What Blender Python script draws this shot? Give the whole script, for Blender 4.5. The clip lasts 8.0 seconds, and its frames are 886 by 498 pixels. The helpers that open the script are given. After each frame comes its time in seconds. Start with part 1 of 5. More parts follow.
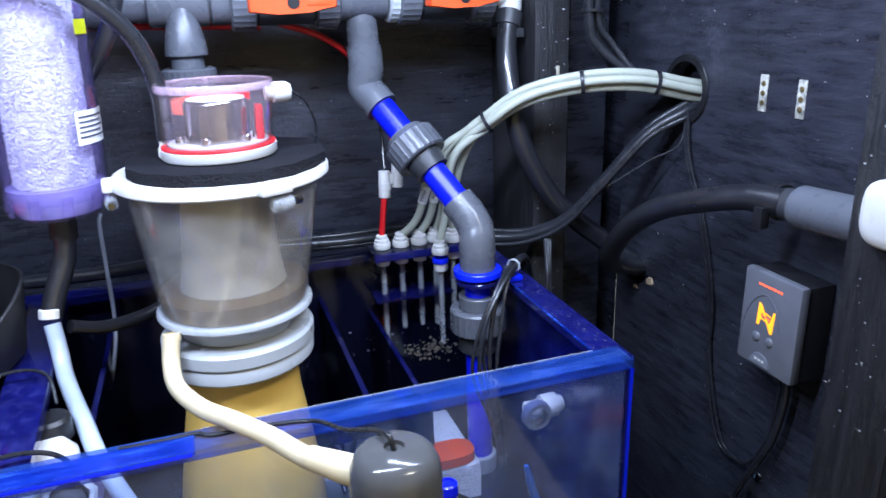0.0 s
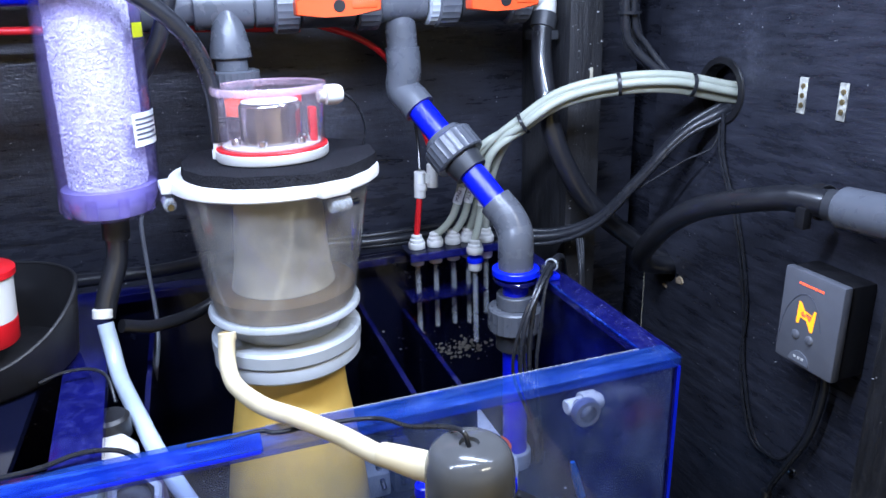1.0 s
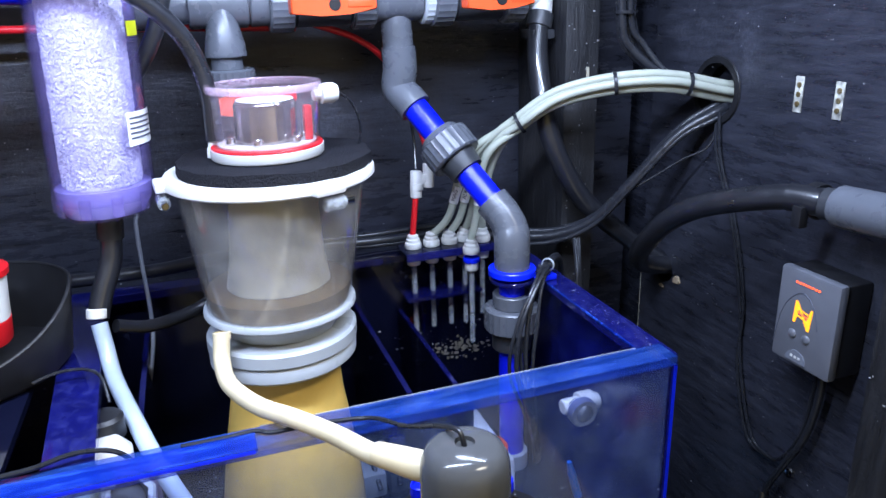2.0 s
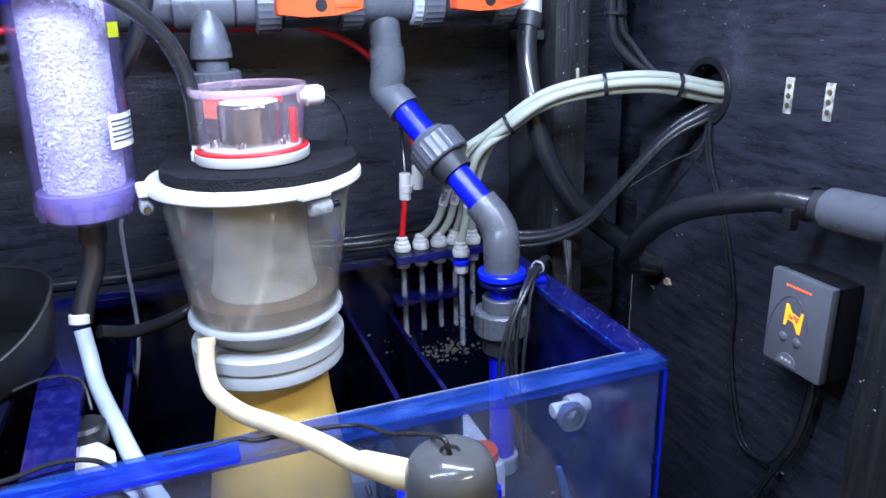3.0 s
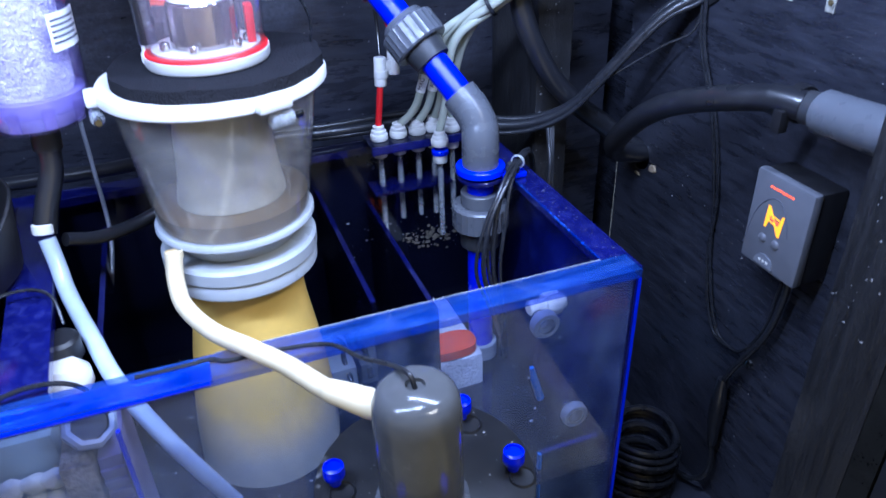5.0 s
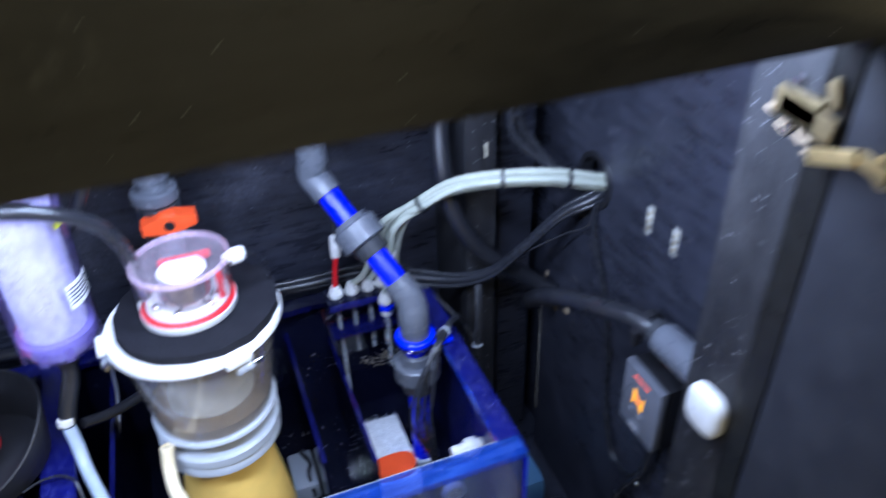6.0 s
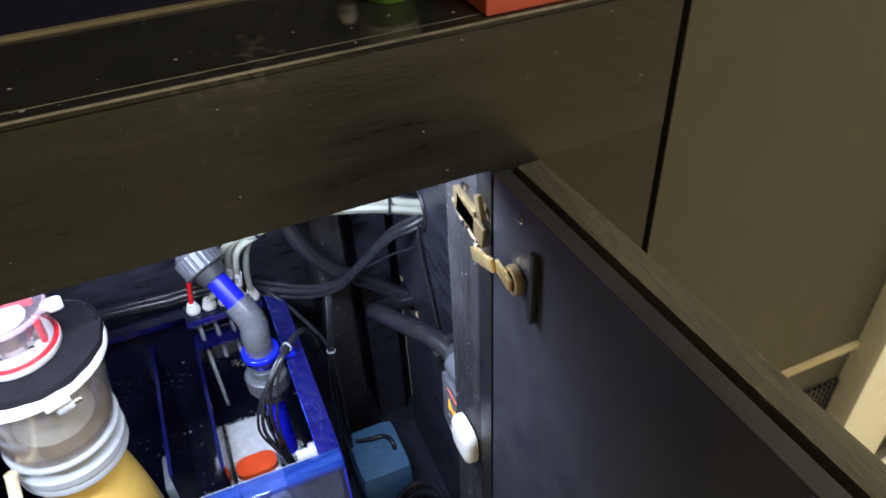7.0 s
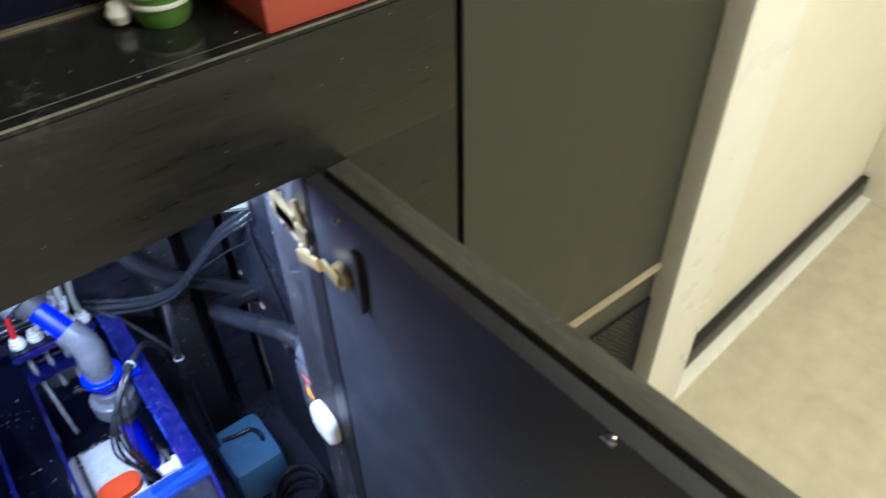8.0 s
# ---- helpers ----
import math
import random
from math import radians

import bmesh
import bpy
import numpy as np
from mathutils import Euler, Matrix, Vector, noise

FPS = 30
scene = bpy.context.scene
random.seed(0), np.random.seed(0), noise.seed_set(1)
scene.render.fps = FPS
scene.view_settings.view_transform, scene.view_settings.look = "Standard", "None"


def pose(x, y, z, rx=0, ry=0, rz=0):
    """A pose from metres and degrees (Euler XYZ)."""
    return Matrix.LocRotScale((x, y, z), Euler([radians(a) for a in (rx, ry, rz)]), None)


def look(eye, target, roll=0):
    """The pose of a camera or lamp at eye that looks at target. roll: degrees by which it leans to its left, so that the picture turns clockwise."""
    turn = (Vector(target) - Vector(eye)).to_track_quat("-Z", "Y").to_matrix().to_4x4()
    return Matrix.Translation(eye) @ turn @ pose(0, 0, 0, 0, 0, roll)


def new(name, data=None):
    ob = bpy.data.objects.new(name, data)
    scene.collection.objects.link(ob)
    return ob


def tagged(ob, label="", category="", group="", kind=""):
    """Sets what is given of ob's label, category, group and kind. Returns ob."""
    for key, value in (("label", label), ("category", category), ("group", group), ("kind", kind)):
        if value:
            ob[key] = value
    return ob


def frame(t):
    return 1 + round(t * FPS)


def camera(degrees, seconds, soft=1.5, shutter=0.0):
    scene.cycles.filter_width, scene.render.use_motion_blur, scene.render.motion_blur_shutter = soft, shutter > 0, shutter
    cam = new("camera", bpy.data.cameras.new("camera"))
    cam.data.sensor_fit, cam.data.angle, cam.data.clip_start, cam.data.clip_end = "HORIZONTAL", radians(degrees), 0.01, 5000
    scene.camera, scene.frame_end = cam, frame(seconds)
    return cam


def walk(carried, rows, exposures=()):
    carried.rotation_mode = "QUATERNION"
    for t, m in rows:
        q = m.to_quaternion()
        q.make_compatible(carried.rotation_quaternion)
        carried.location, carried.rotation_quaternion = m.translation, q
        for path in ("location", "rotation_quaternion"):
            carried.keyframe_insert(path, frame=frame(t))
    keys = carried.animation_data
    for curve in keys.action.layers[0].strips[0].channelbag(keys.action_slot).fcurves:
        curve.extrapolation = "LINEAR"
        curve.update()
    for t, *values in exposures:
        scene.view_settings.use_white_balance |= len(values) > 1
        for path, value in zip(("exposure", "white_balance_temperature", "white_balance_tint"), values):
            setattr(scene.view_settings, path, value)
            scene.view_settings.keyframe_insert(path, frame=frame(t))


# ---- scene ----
cam = camera(63.2, 8.0, shutter=0.5)
PATH = [
    (0, (0.032, 0.059, 0.912), (0.627, 1.853, 0.258), -1.9),
    (0.5, (-0.006, 0.064, 0.92), (0.599, 1.854, 0.263), -1.7),
    (1, (-0.021, 0.067, 0.919), (0.586, 1.855, 0.26), -1.8),
    (1.5, (-0.02, 0.066, 0.916), (0.588, 1.855, 0.26), -1.8),
    (3, (-0.01, 0.074, 0.917), (0.619, 1.856, 0.26), -1.8),
    (3.2, (-0.005, 0.074, 0.918), (0.62, 1.853, 0.251), -1.8),
    (3.5, (-0.006, 0.077, 0.915), (0.587, 1.781, 0.053), -2.1),
    (4, (0.014, 0.076, 0.914), (0.599, 1.755, -0.002), -2.1),
    (4.2, (0.023, 0.084, 0.913), (0.613, 1.764, 0.001), -2.0),
    (5.3, (0.026, 0.109, 1.037), (0.581, 1.686, -0.062), -2.2),
    (5.5, (0.036, 0.106, 1.111), (0.584, 1.671, -0.008), -2.4),
    (5.8, (0.046, 0.096, 1.208), (0.616, 1.649, 0.085), -2.0),
    (6, (0.106, 0.059, 1.292), (0.656, 1.612, 0.158), -2.3),
    (6.2, (0.169, 0.033, 1.36), (0.734, 1.561, 0.2), -2.1),
    (6.5, (0.271, -0.012, 1.406), (0.805, 1.491, 0.199), -3.1),
    (7, (0.322, -0.012, 1.424), (0.874, 1.429, 0.152), -3.2),
    (7.5, (0.317, -0.003, 1.431), (1.029, 1.29, 0.082), -2.7),
    (8, (0.338, -0.025, 1.463), (1.212, 1.138, 0.091), -1.8),
]
walk(cam, [(t, look(eye, target, roll)) for t, eye, target, roll in PATH], [(0.0, 0.12, 6500, 10), (3.5, 0.14, 6500, 10), (3.8, 0.12, 6050, 10), (4.2, 0.10, 6000, 10), (5.5, 0.05, 5350, 16), (6.0, -0.10, 6000, 12), (6.5, 0.15, 7300, 10), (7.0, 0.22, 7200, 10), (7.5, 0.32, 6700, 10), (8.0, 0.55, 5800, 10)])

# ---- world and lamps ----
world = bpy.data.worlds.new("world")
scene.world = world
world.use_nodes = True
world.node_tree.nodes["Background"].inputs[0].default_value = (0.75, 0.8, 0.6, 1)
world.node_tree.nodes["Background"].inputs[1].default_value = 0.02


def area_lamp(name, place, target, sx, sy, power, colour):
    data = bpy.data.lights.new(name, "AREA")
    data.shape, data.size, data.size_y, data.energy, data.color = "RECTANGLE", sx, sy, power, colour
    ob = new(name, data)
    ob.matrix_world = look(place, target)
    return ob


LED, LED_FILL, ROOM = 10.2, 6.4, 52.0
area_lamp("cabinet_led", (-0.10, 0.446, 1.154), (-0.10, 0.85, 0.60), 0.60, 0.03, LED, (0.57, 0.70, 1.0))
# Added unseen fill lamp that lifts the dark boards and the right side.
area_lamp("cabinet_fill", (0.29, 0.56, 1.165), (0.42, 0.74, 0.3), 0.45, 0.03, LED_FILL, (0.57, 0.70, 1.0))
area_lamp("room_light", (1.3, -1.0, 2.584), (1.3, -1.0, 0.0), 1.2, 0.3, ROOM, (1.0, 0.95, 0.80))


# ---- materials ----
def material(name, colour, rough=0.5, metal=0.0, grain=0.0, scale=40.0, bump=0.0, bump_scale=200.0, spec=0.5,
             stretch=(1, 1, 1), dust=0.0, dust_colour=(0.6, 0.6, 0.62), emit=0.0, alpha=1.0, trans=0.0, ior=1.45, coat=0.0, random_tone=0.0):
    m = bpy.data.materials.new(name)
    m.use_nodes = True
    nt = m.node_tree
    b = nt.nodes["Principled BSDF"]
    b.inputs["Roughness"].default_value = rough
    b.inputs["Metallic"].default_value = metal
    b.inputs["Specular IOR Level"].default_value = spec
    b.inputs["IOR"].default_value = ior
    b.inputs["Transmission Weight"].default_value = trans
    b.inputs["Alpha"].default_value = alpha
    b.inputs["Coat Weight"].default_value = coat
    b.inputs["Base Color"].default_value = (*colour, 1)
    if emit:
        b.inputs["Emission Color"].default_value = (*colour, 1)
        b.inputs["Emission Strength"].default_value = emit
    tc = nt.nodes.new("ShaderNodeTexCoord")
    mp = nt.nodes.new("ShaderNodeMapping")
    mp.inputs["Scale"].default_value = stretch
    nt.links.new(tc.outputs["Object"], mp.inputs["Vector"])
    sock = None
    if grain:
        n = nt.nodes.new("ShaderNodeTexNoise")
        n.inputs["Scale"].default_value, n.inputs["Detail"].default_value = scale, 8
        nt.links.new(mp.outputs[0], n.inputs["Vector"])
        n2 = nt.nodes.new("ShaderNodeTexNoise")
        n2.inputs["Scale"].default_value, n2.inputs["Detail"].default_value = scale * 0.13, 3
        nt.links.new(mp.outputs[0], n2.inputs["Vector"])
        add = nt.nodes.new("ShaderNodeMath")
        nt.links.new(n.outputs[0], add.inputs[0])
        nt.links.new(n2.outputs[0], add.inputs[1])
        ramp = nt.nodes.new("ShaderNodeMapRange")
        ramp.inputs[1].default_value, ramp.inputs[2].default_value = 0.6, 1.4
        ramp.inputs[3].default_value, ramp.inputs[4].default_value = 1 - grain, 1 + grain
        nt.links.new(add.outputs[0], ramp.inputs[0])
        mix = nt.nodes.new("ShaderNodeMix")
        mix.data_type, mix.blend_type = "RGBA", "MULTIPLY"
        mix.inputs[0].default_value = 1
        mix.inputs[6].default_value = (*colour, 1)
        nt.links.new(ramp.outputs[0], mix.inputs[7])
        sock = mix.outputs[2]
        rr = nt.nodes.new("ShaderNodeMapRange")
        rr.inputs[1].default_value, rr.inputs[2].default_value = 0.6, 1.4
        rr.inputs[3].default_value, rr.inputs[4].default_value = max(0.02, rough * 0.75), min(1, rough * 1.25)
        nt.links.new(add.outputs[0], rr.inputs[0])
        nt.links.new(rr.outputs[0], b.inputs["Roughness"])
    if dust:
        n = nt.nodes.new("ShaderNodeTexNoise")
        n.inputs["Scale"].default_value, n.inputs["Detail"].default_value = 120, 6
        nt.links.new(tc.outputs["Object"], n.inputs["Vector"])
        n3 = nt.nodes.new("ShaderNodeTexNoise")
        n3.inputs["Scale"].default_value, n3.inputs["Detail"].default_value = 9, 5
        nt.links.new(tc.outputs["Object"], n3.inputs["Vector"])
        prod = nt.nodes.new("ShaderNodeMath")
        prod.operation = "MULTIPLY"
        nt.links.new(n.outputs[0], prod.inputs[0])
        nt.links.new(n3.outputs[0], prod.inputs[1])
        r = nt.nodes.new("ShaderNodeMapRange")
        r.inputs[1].default_value, r.inputs[2].default_value = 0.36, 0.50
        r.inputs[3].default_value, r.inputs[4].default_value = 0, dust
        nt.links.new(prod.outputs[0], r.inputs[0])
        mix = nt.nodes.new("ShaderNodeMix")
        mix.data_type = "RGBA"
        nt.links.new(r.outputs[0], mix.inputs[0])
        if sock:
            nt.links.new(sock, mix.inputs[6])
        else:
            mix.inputs[6].default_value = (*colour, 1)
        mix.inputs[7].default_value = (*dust_colour, 1)
        sock = mix.outputs[2]
    if random_tone:
        info = nt.nodes.new("ShaderNodeObjectInfo")
        r = nt.nodes.new("ShaderNodeMapRange")
        r.inputs[3].default_value, r.inputs[4].default_value = 1 - random_tone, 1 + random_tone
        nt.links.new(info.outputs["Random"], r.inputs[0])
        mix = nt.nodes.new("ShaderNodeMix")
        mix.data_type, mix.blend_type = "RGBA", "MULTIPLY"
        mix.inputs[0].default_value = 1
        if sock:
            nt.links.new(sock, mix.inputs[6])
        else:
            mix.inputs[6].default_value = (*colour, 1)
        nt.links.new(r.outputs[0], mix.inputs[7])
        sock = mix.outputs[2]
    if sock:
        nt.links.new(sock, b.inputs["Base Color"])
    if bump:
        n = nt.nodes.new("ShaderNodeTexNoise")
        n.inputs["Scale"].default_value, n.inputs["Detail"].default_value = bump_scale, 6
        nt.links.new(mp.outputs[0], n.inputs["Vector"])
        bp = nt.nodes.new("ShaderNodeBump")
        bp.inputs["Strength"].default_value, bp.inputs["Distance"].default_value = bump, 0.004
        nt.links.new(n.outputs[0], bp.inputs["Height"])
        nt.links.new(bp.outputs[0], b.inputs["Normal"])
    return m


def clear(name, colour, amount, rough=0.05, tint=0.5, salt=0.0, salt_colour=(0.55, 0.62, 0.85), stretch=(1, 1, 1)):
    """A clear sheet or thin wall: partly see-through in its own tint, with gloss. salt adds paler film, streaks and
    haze.
    """
    m = bpy.data.materials.new(name)
    m.use_nodes = True
    nt = m.node_tree
    nt.nodes.clear()
    out = nt.nodes.new("ShaderNodeOutputMaterial")
    t = nt.nodes.new("ShaderNodeBsdfTransparent")
    t.inputs[0].default_value = (*[1 - tint * (1 - c) for c in colour], 1)
    b = nt.nodes.new("ShaderNodeBsdfPrincipled")
    b.inputs["Base Color"].default_value = (*colour, 1)
    b.inputs["Roughness"].default_value = rough
    mix = nt.nodes.new("ShaderNodeMixShader")
    n = nt.nodes.new("ShaderNodeTexNoise")
    n.inputs["Scale"].default_value, n.inputs["Detail"].default_value = 35, 6
    tc = nt.nodes.new("ShaderNodeTexCoord")
    nt.links.new(tc.outputs["Object"], n.inputs["Vector"])
    r = nt.nodes.new("ShaderNodeMapRange")
    r.inputs[1].default_value, r.inputs[2].default_value = 0.3, 0.75
    r.inputs[3].default_value, r.inputs[4].default_value = amount * 0.7, min(1, amount * 1.4)
    nt.links.new(n.outputs[0], r.inputs[0])
    if salt:
        mp = nt.nodes.new("ShaderNodeMapping")
        mp.inputs["Scale"].default_value = stretch
        nt.links.new(tc.outputs["Object"], mp.inputs["Vector"])
        crust = nt.nodes.new("ShaderNodeTexNoise")
        crust.inputs["Scale"].default_value, crust.inputs["Detail"].default_value, crust.inputs["Roughness"].default_value = 30, 10, 0.7
        nt.links.new(mp.outputs[0], crust.inputs["Vector"])
        s = nt.nodes.new("ShaderNodeMapRange")
        s.inputs[1].default_value, s.inputs[2].default_value, s.inputs[3].default_value, s.inputs[4].default_value = 0.46, 0.74, 0.0, salt
        nt.links.new(crust.outputs[0], s.inputs[0])
        tone = nt.nodes.new("ShaderNodeMix")
        tone.data_type = "RGBA"
        nt.links.new(s.outputs[0], tone.inputs[0])
        tone.inputs[6].default_value, tone.inputs[7].default_value = (*colour, 1), (*salt_colour, 1)
        nt.links.new(tone.outputs[2], b.inputs["Base Color"])
        both = nt.nodes.new("ShaderNodeMath")
        both.use_clamp = True
        nt.links.new(r.outputs[0], both.inputs[0])
        nt.links.new(s.outputs[0], both.inputs[1])
        nt.links.new(both.outputs[0], mix.inputs[0])
    else:
        nt.links.new(r.outputs[0], mix.inputs[0])
    nt.links.new(t.outputs[0], mix.inputs[1])
    nt.links.new(b.outputs[0], mix.inputs[2])
    g = nt.nodes.new("ShaderNodeBsdfGlossy")
    g.inputs["Roughness"].default_value = rough
    lw = nt.nodes.new("ShaderNodeLayerWeight")
    lw.inputs[0].default_value = 0.5
    power = nt.nodes.new("ShaderNodeMath")
    power.operation = "POWER"
    power.inputs[1].default_value = 4
    nt.links.new(lw.outputs["Facing"], power.inputs[0])
    fr = nt.nodes.new("ShaderNodeMapRange")
    fr.inputs[3].default_value, fr.inputs[4].default_value = 0.035, 0.65
    nt.links.new(power.outputs[0], fr.inputs[0])
    mix2 = nt.nodes.new("ShaderNodeMixShader")
    nt.links.new(fr.outputs[0], mix2.inputs[0])
    nt.links.new(mix.outputs[0], mix2.inputs[1])
    nt.links.new(g.outputs[0], mix2.inputs[2])
    nt.links.new(mix2.outputs[0], out.inputs[0])
    return m


def painted_board(name, colour, smear, stretch, rough=(0.24, 0.5), scale=9.0, bump=0.35):
    """Brushed black paint over plywood: long grain, broad smears and a fine tooth."""
    m = bpy.data.materials.new(name)
    m.use_nodes = True
    nt = m.node_tree
    b = nt.nodes["Principled BSDF"]
    tc = nt.nodes.new("ShaderNodeTexCoord")
    mp = nt.nodes.new("ShaderNodeMapping")
    mp.inputs["Scale"].default_value = stretch
    nt.links.new(tc.outputs["Object"], mp.inputs["Vector"])

    def cloud(size, detail, source, power=0.6):
        n = nt.nodes.new("ShaderNodeTexNoise")
        n.inputs["Scale"].default_value, n.inputs["Detail"].default_value, n.inputs["Roughness"].default_value = size, detail, power
        nt.links.new(source, n.inputs["Vector"])
        return n.outputs[0]

    def spread(sock, a, c, lo, hi):
        r = nt.nodes.new("ShaderNodeMapRange")
        for k, v in enumerate((a, c, lo, hi)):
            r.inputs[k + 1].default_value = v
        nt.links.new(sock, r.inputs[0])
        return r.outputs[0]

    def join(kind, p, q):
        n = nt.nodes.new("ShaderNodeMath")
        n.operation = kind
        nt.links.new(p, n.inputs[0])
        nt.links.new(q, n.inputs[1])
        return n.outputs[0]

    grain = cloud(scale, 10, mp.outputs[0], 0.68)
    smudge = cloud(4.5, 7, tc.outputs["Object"], 0.65)
    tooth = cloud(210, 4, tc.outputs["Object"])
    tone = nt.nodes.new("ShaderNodeMix")
    tone.data_type, tone.blend_type = "RGBA", "MULTIPLY"
    tone.inputs[0].default_value = 1
    tone.inputs[6].default_value = (*colour, 1)
    nt.links.new(spread(grain, 0.32, 0.68, 0.5, 1.5), tone.inputs[7])
    film = nt.nodes.new("ShaderNodeMix")
    film.data_type = "RGBA"
    nt.links.new(join("MULTIPLY", spread(smudge, 0.53, 0.76, 0.0, 0.7), spread(tooth, 0.35, 0.65, 0.2, 1.0)), film.inputs[0])
    nt.links.new(tone.outputs[2], film.inputs[6])
    film.inputs[7].default_value = (*smear, 1)
    nt.links.new(film.outputs[2], b.inputs["Base Color"])
    nt.links.new(spread(join("ADD", smudge, grain), 0.7, 1.3, rough[0], rough[1]), b.inputs["Roughness"])
    bp = nt.nodes.new("ShaderNodeBump")
    bp.inputs["Strength"].default_value, bp.inputs["Distance"].default_value = bump, 0.003
    nt.links.new(join("ADD", grain, spread(tooth, 0.0, 1.0, 0.0, 0.35)), bp.inputs["Height"])
    nt.links.new(bp.outputs[0], b.inputs["Normal"])
    return m


BLACKWOOD = painted_board("black_painted_plywood", (0.022, 0.0235, 0.033), (0.095, 0.10, 0.13), (1, 1, 6), (0.18, 0.45), 15, 0.5)
SIDEWOOD = painted_board("black_painted_side_board", (0.024, 0.0255, 0.035), (0.095, 0.10, 0.13), (1, 1, 6), (0.2, 0.46), 15, 0.45)
POSTWOOD = painted_board("rough_black_post", (0.012, 0.012, 0.014), (0.085, 0.08, 0.08), (8, 8, 0.8), (0.4, 0.7), 12, 0.8)
BEAMWOOD = material("satin_black_beam", (0.0115, 0.0115, 0.0105), 0.33, grain=0.5, scale=50, bump=0.12, bump_scale=70, stretch=(1, 6, 8), dust=0.08, dust_colour=(0.3, 0.3, 0.26))
LEDGEGLOSS = material("glossy_black_ledge", (0.014, 0.014, 0.013), 0.16, grain=0.4, scale=50, bump=0.06, bump_scale=60, dust=0.2, dust_colour=(0.3, 0.3, 0.26))
DOORFACE = material("black_door_panel", (0.020, 0.021, 0.026), 0.5, grain=0.25, scale=30, bump=0.08, bump_scale=200)
DOOREDGE = material("worn_dark_edge", (0.060, 0.058, 0.046), 0.6, grain=0.5, scale=50, bump=0.3, bump_scale=90, stretch=(6, 1, 6), dust=0.3, dust_colour=(0.25, 0.23, 0.18))
RAWEDGE = material("worn_board_edge", (0.40, 0.37, 0.28), 0.7, grain=0.4, scale=90)
DULLEDGE = material("dull_worn_edge", (0.13, 0.125, 0.105), 0.7, grain=0.9, scale=60)
TAN = material("tan_wood_edge", (0.36, 0.30, 0.19), 0.6, grain=0.35, scale=60, stretch=(0.2, 1, 1))
TANKSTRIP = material("dull_tan_strip", (0.15, 0.125, 0.08), 0.6, grain=0.5, scale=60, stretch=(0.2, 1, 1))
OLIVE = material("dark_olive_panel", (0.040, 0.040, 0.028), 0.5, grain=0.15, scale=20, bump=0.05)
CREAM = material("cream_wall_paint", (0.80, 0.76, 0.62), 0.6, grain=0.05, scale=12, bump=0.08, bump_scale=300)
WHITEGLOSS = material("white_gloss_paint", (0.80, 0.78, 0.68), 0.3, grain=0.04, scale=20)
FLOORMAT = material("beige_floor", (0.48, 0.43, 0.31), 0.55, grain=0.2, scale=18, bump=0.15, bump_scale=60)
GLOSSGREY = material("glossy_grey_pvc", (0.075, 0.077, 0.080), 0.14, grain=0.15, scale=60, dust=0.2, dust_colour=(0.3, 0.3, 0.3))
PVC = material("grey_pvc", (0.098, 0.105, 0.122), 0.28, grain=0.12, scale=60, bump=0.04)
DARKPVC = material("dark_grey_pvc", (0.035, 0.037, 0.042), 0.4, grain=0.15, scale=60)
BLUEPVC = material("blue_pvc", (0.004, 0.012, 0.72), 0.28, grain=0.08, scale=50)
ORANGE = material("orange_plastic", (0.80, 0.085, 0.02), 0.38, grain=0.08, scale=50)
RED = material("red_plastic", (0.62, 0.012, 0.018), 0.3, grain=0.08, scale=50)
REDBOX = material("matt_red_board", (0.36, 0.065, 0.04), 0.6, grain=0.15, scale=30)
WHITE = material("white_plastic", (0.66, 0.65, 0.62), 0.32, grain=0.05, scale=50)
SKIMGREY = material("pale_grey_plastic", (0.40, 0.43, 0.46), 0.32, grain=0.06, scale=30)
IVORY = material("ivory_silicone_hose", (0.68, 0.58, 0.38), 0.42, grain=0.10, scale=60)
MILKY = material("milky_tubing", (0.38, 0.40, 0.33), 0.22, grain=0.18, scale=40)
CLEARHOSE = material("cloudy_hose", (0.42, 0.50, 0.62), 0.2, grain=0.2, scale=40)
RUBBER = material("black_rubber", (0.015, 0.0155, 0.019), 0.32, grain=0.2, scale=50, bump=0.05, coat=0.7)
CABLE = material("black_cable", (0.017, 0.018, 0.022), 0.28, grain=0.2, scale=60)
FELT = material("black_felt", (0.013, 0.013, 0.016), 0.95, grain=0.5, scale=250, bump=0.9, bump_scale=450, spec=0.1)
STEEL = material("brushed_steel", (0.33, 0.32, 0.30), 0.10, metal=1.0, grain=0.2, scale=60, stretch=(1, 1, 0.05))
SILVER = material("satin_silver", (0.90, 0.90, 0.90), 0.3, metal=0.25, grain=0.05)
GREYLINE = material("grey_airline", (0.16, 0.17, 0.20), 0.3, grain=0.2)
SPECK = material("pale_specks", (0.28, 0.28, 0.29), 0.7)
RAWWOOD = material("raw_splintered_wood", (0.34, 0.26, 0.17), 0.8, grain=0.4, scale=120, bump=0.6)
CHROME = material("bright_screw", (0.75, 0.75, 0.75), 0.15, metal=1.0)
BRASS = material("brass_hinge", (0.34, 0.26, 0.13), 0.45, metal=0.8, grain=0.3, scale=80)
# Brass darkened so that the hinge recess reads as unlit.
DARKBRASS = material("darkened_brass", (0.20, 0.15, 0.075), 0.5, metal=0.7, grain=0.5, scale=90, dust=0.3)
GOLDBRASS = material("bright_brass", (0.62, 0.46, 0.20), 0.35, metal=0.75, grain=0.3, scale=80)
CASE = material("slate_grey_case", (0.125, 0.130, 0.150), 0.42, grain=0.1, scale=80)
CASEDARK = material("black_case_side", (0.012, 0.012, 0.014), 0.4, grain=0.2, scale=60)
GLOWRED = material("lit_red_led", (1.0, 0.10, 0.03), emit=2.0)
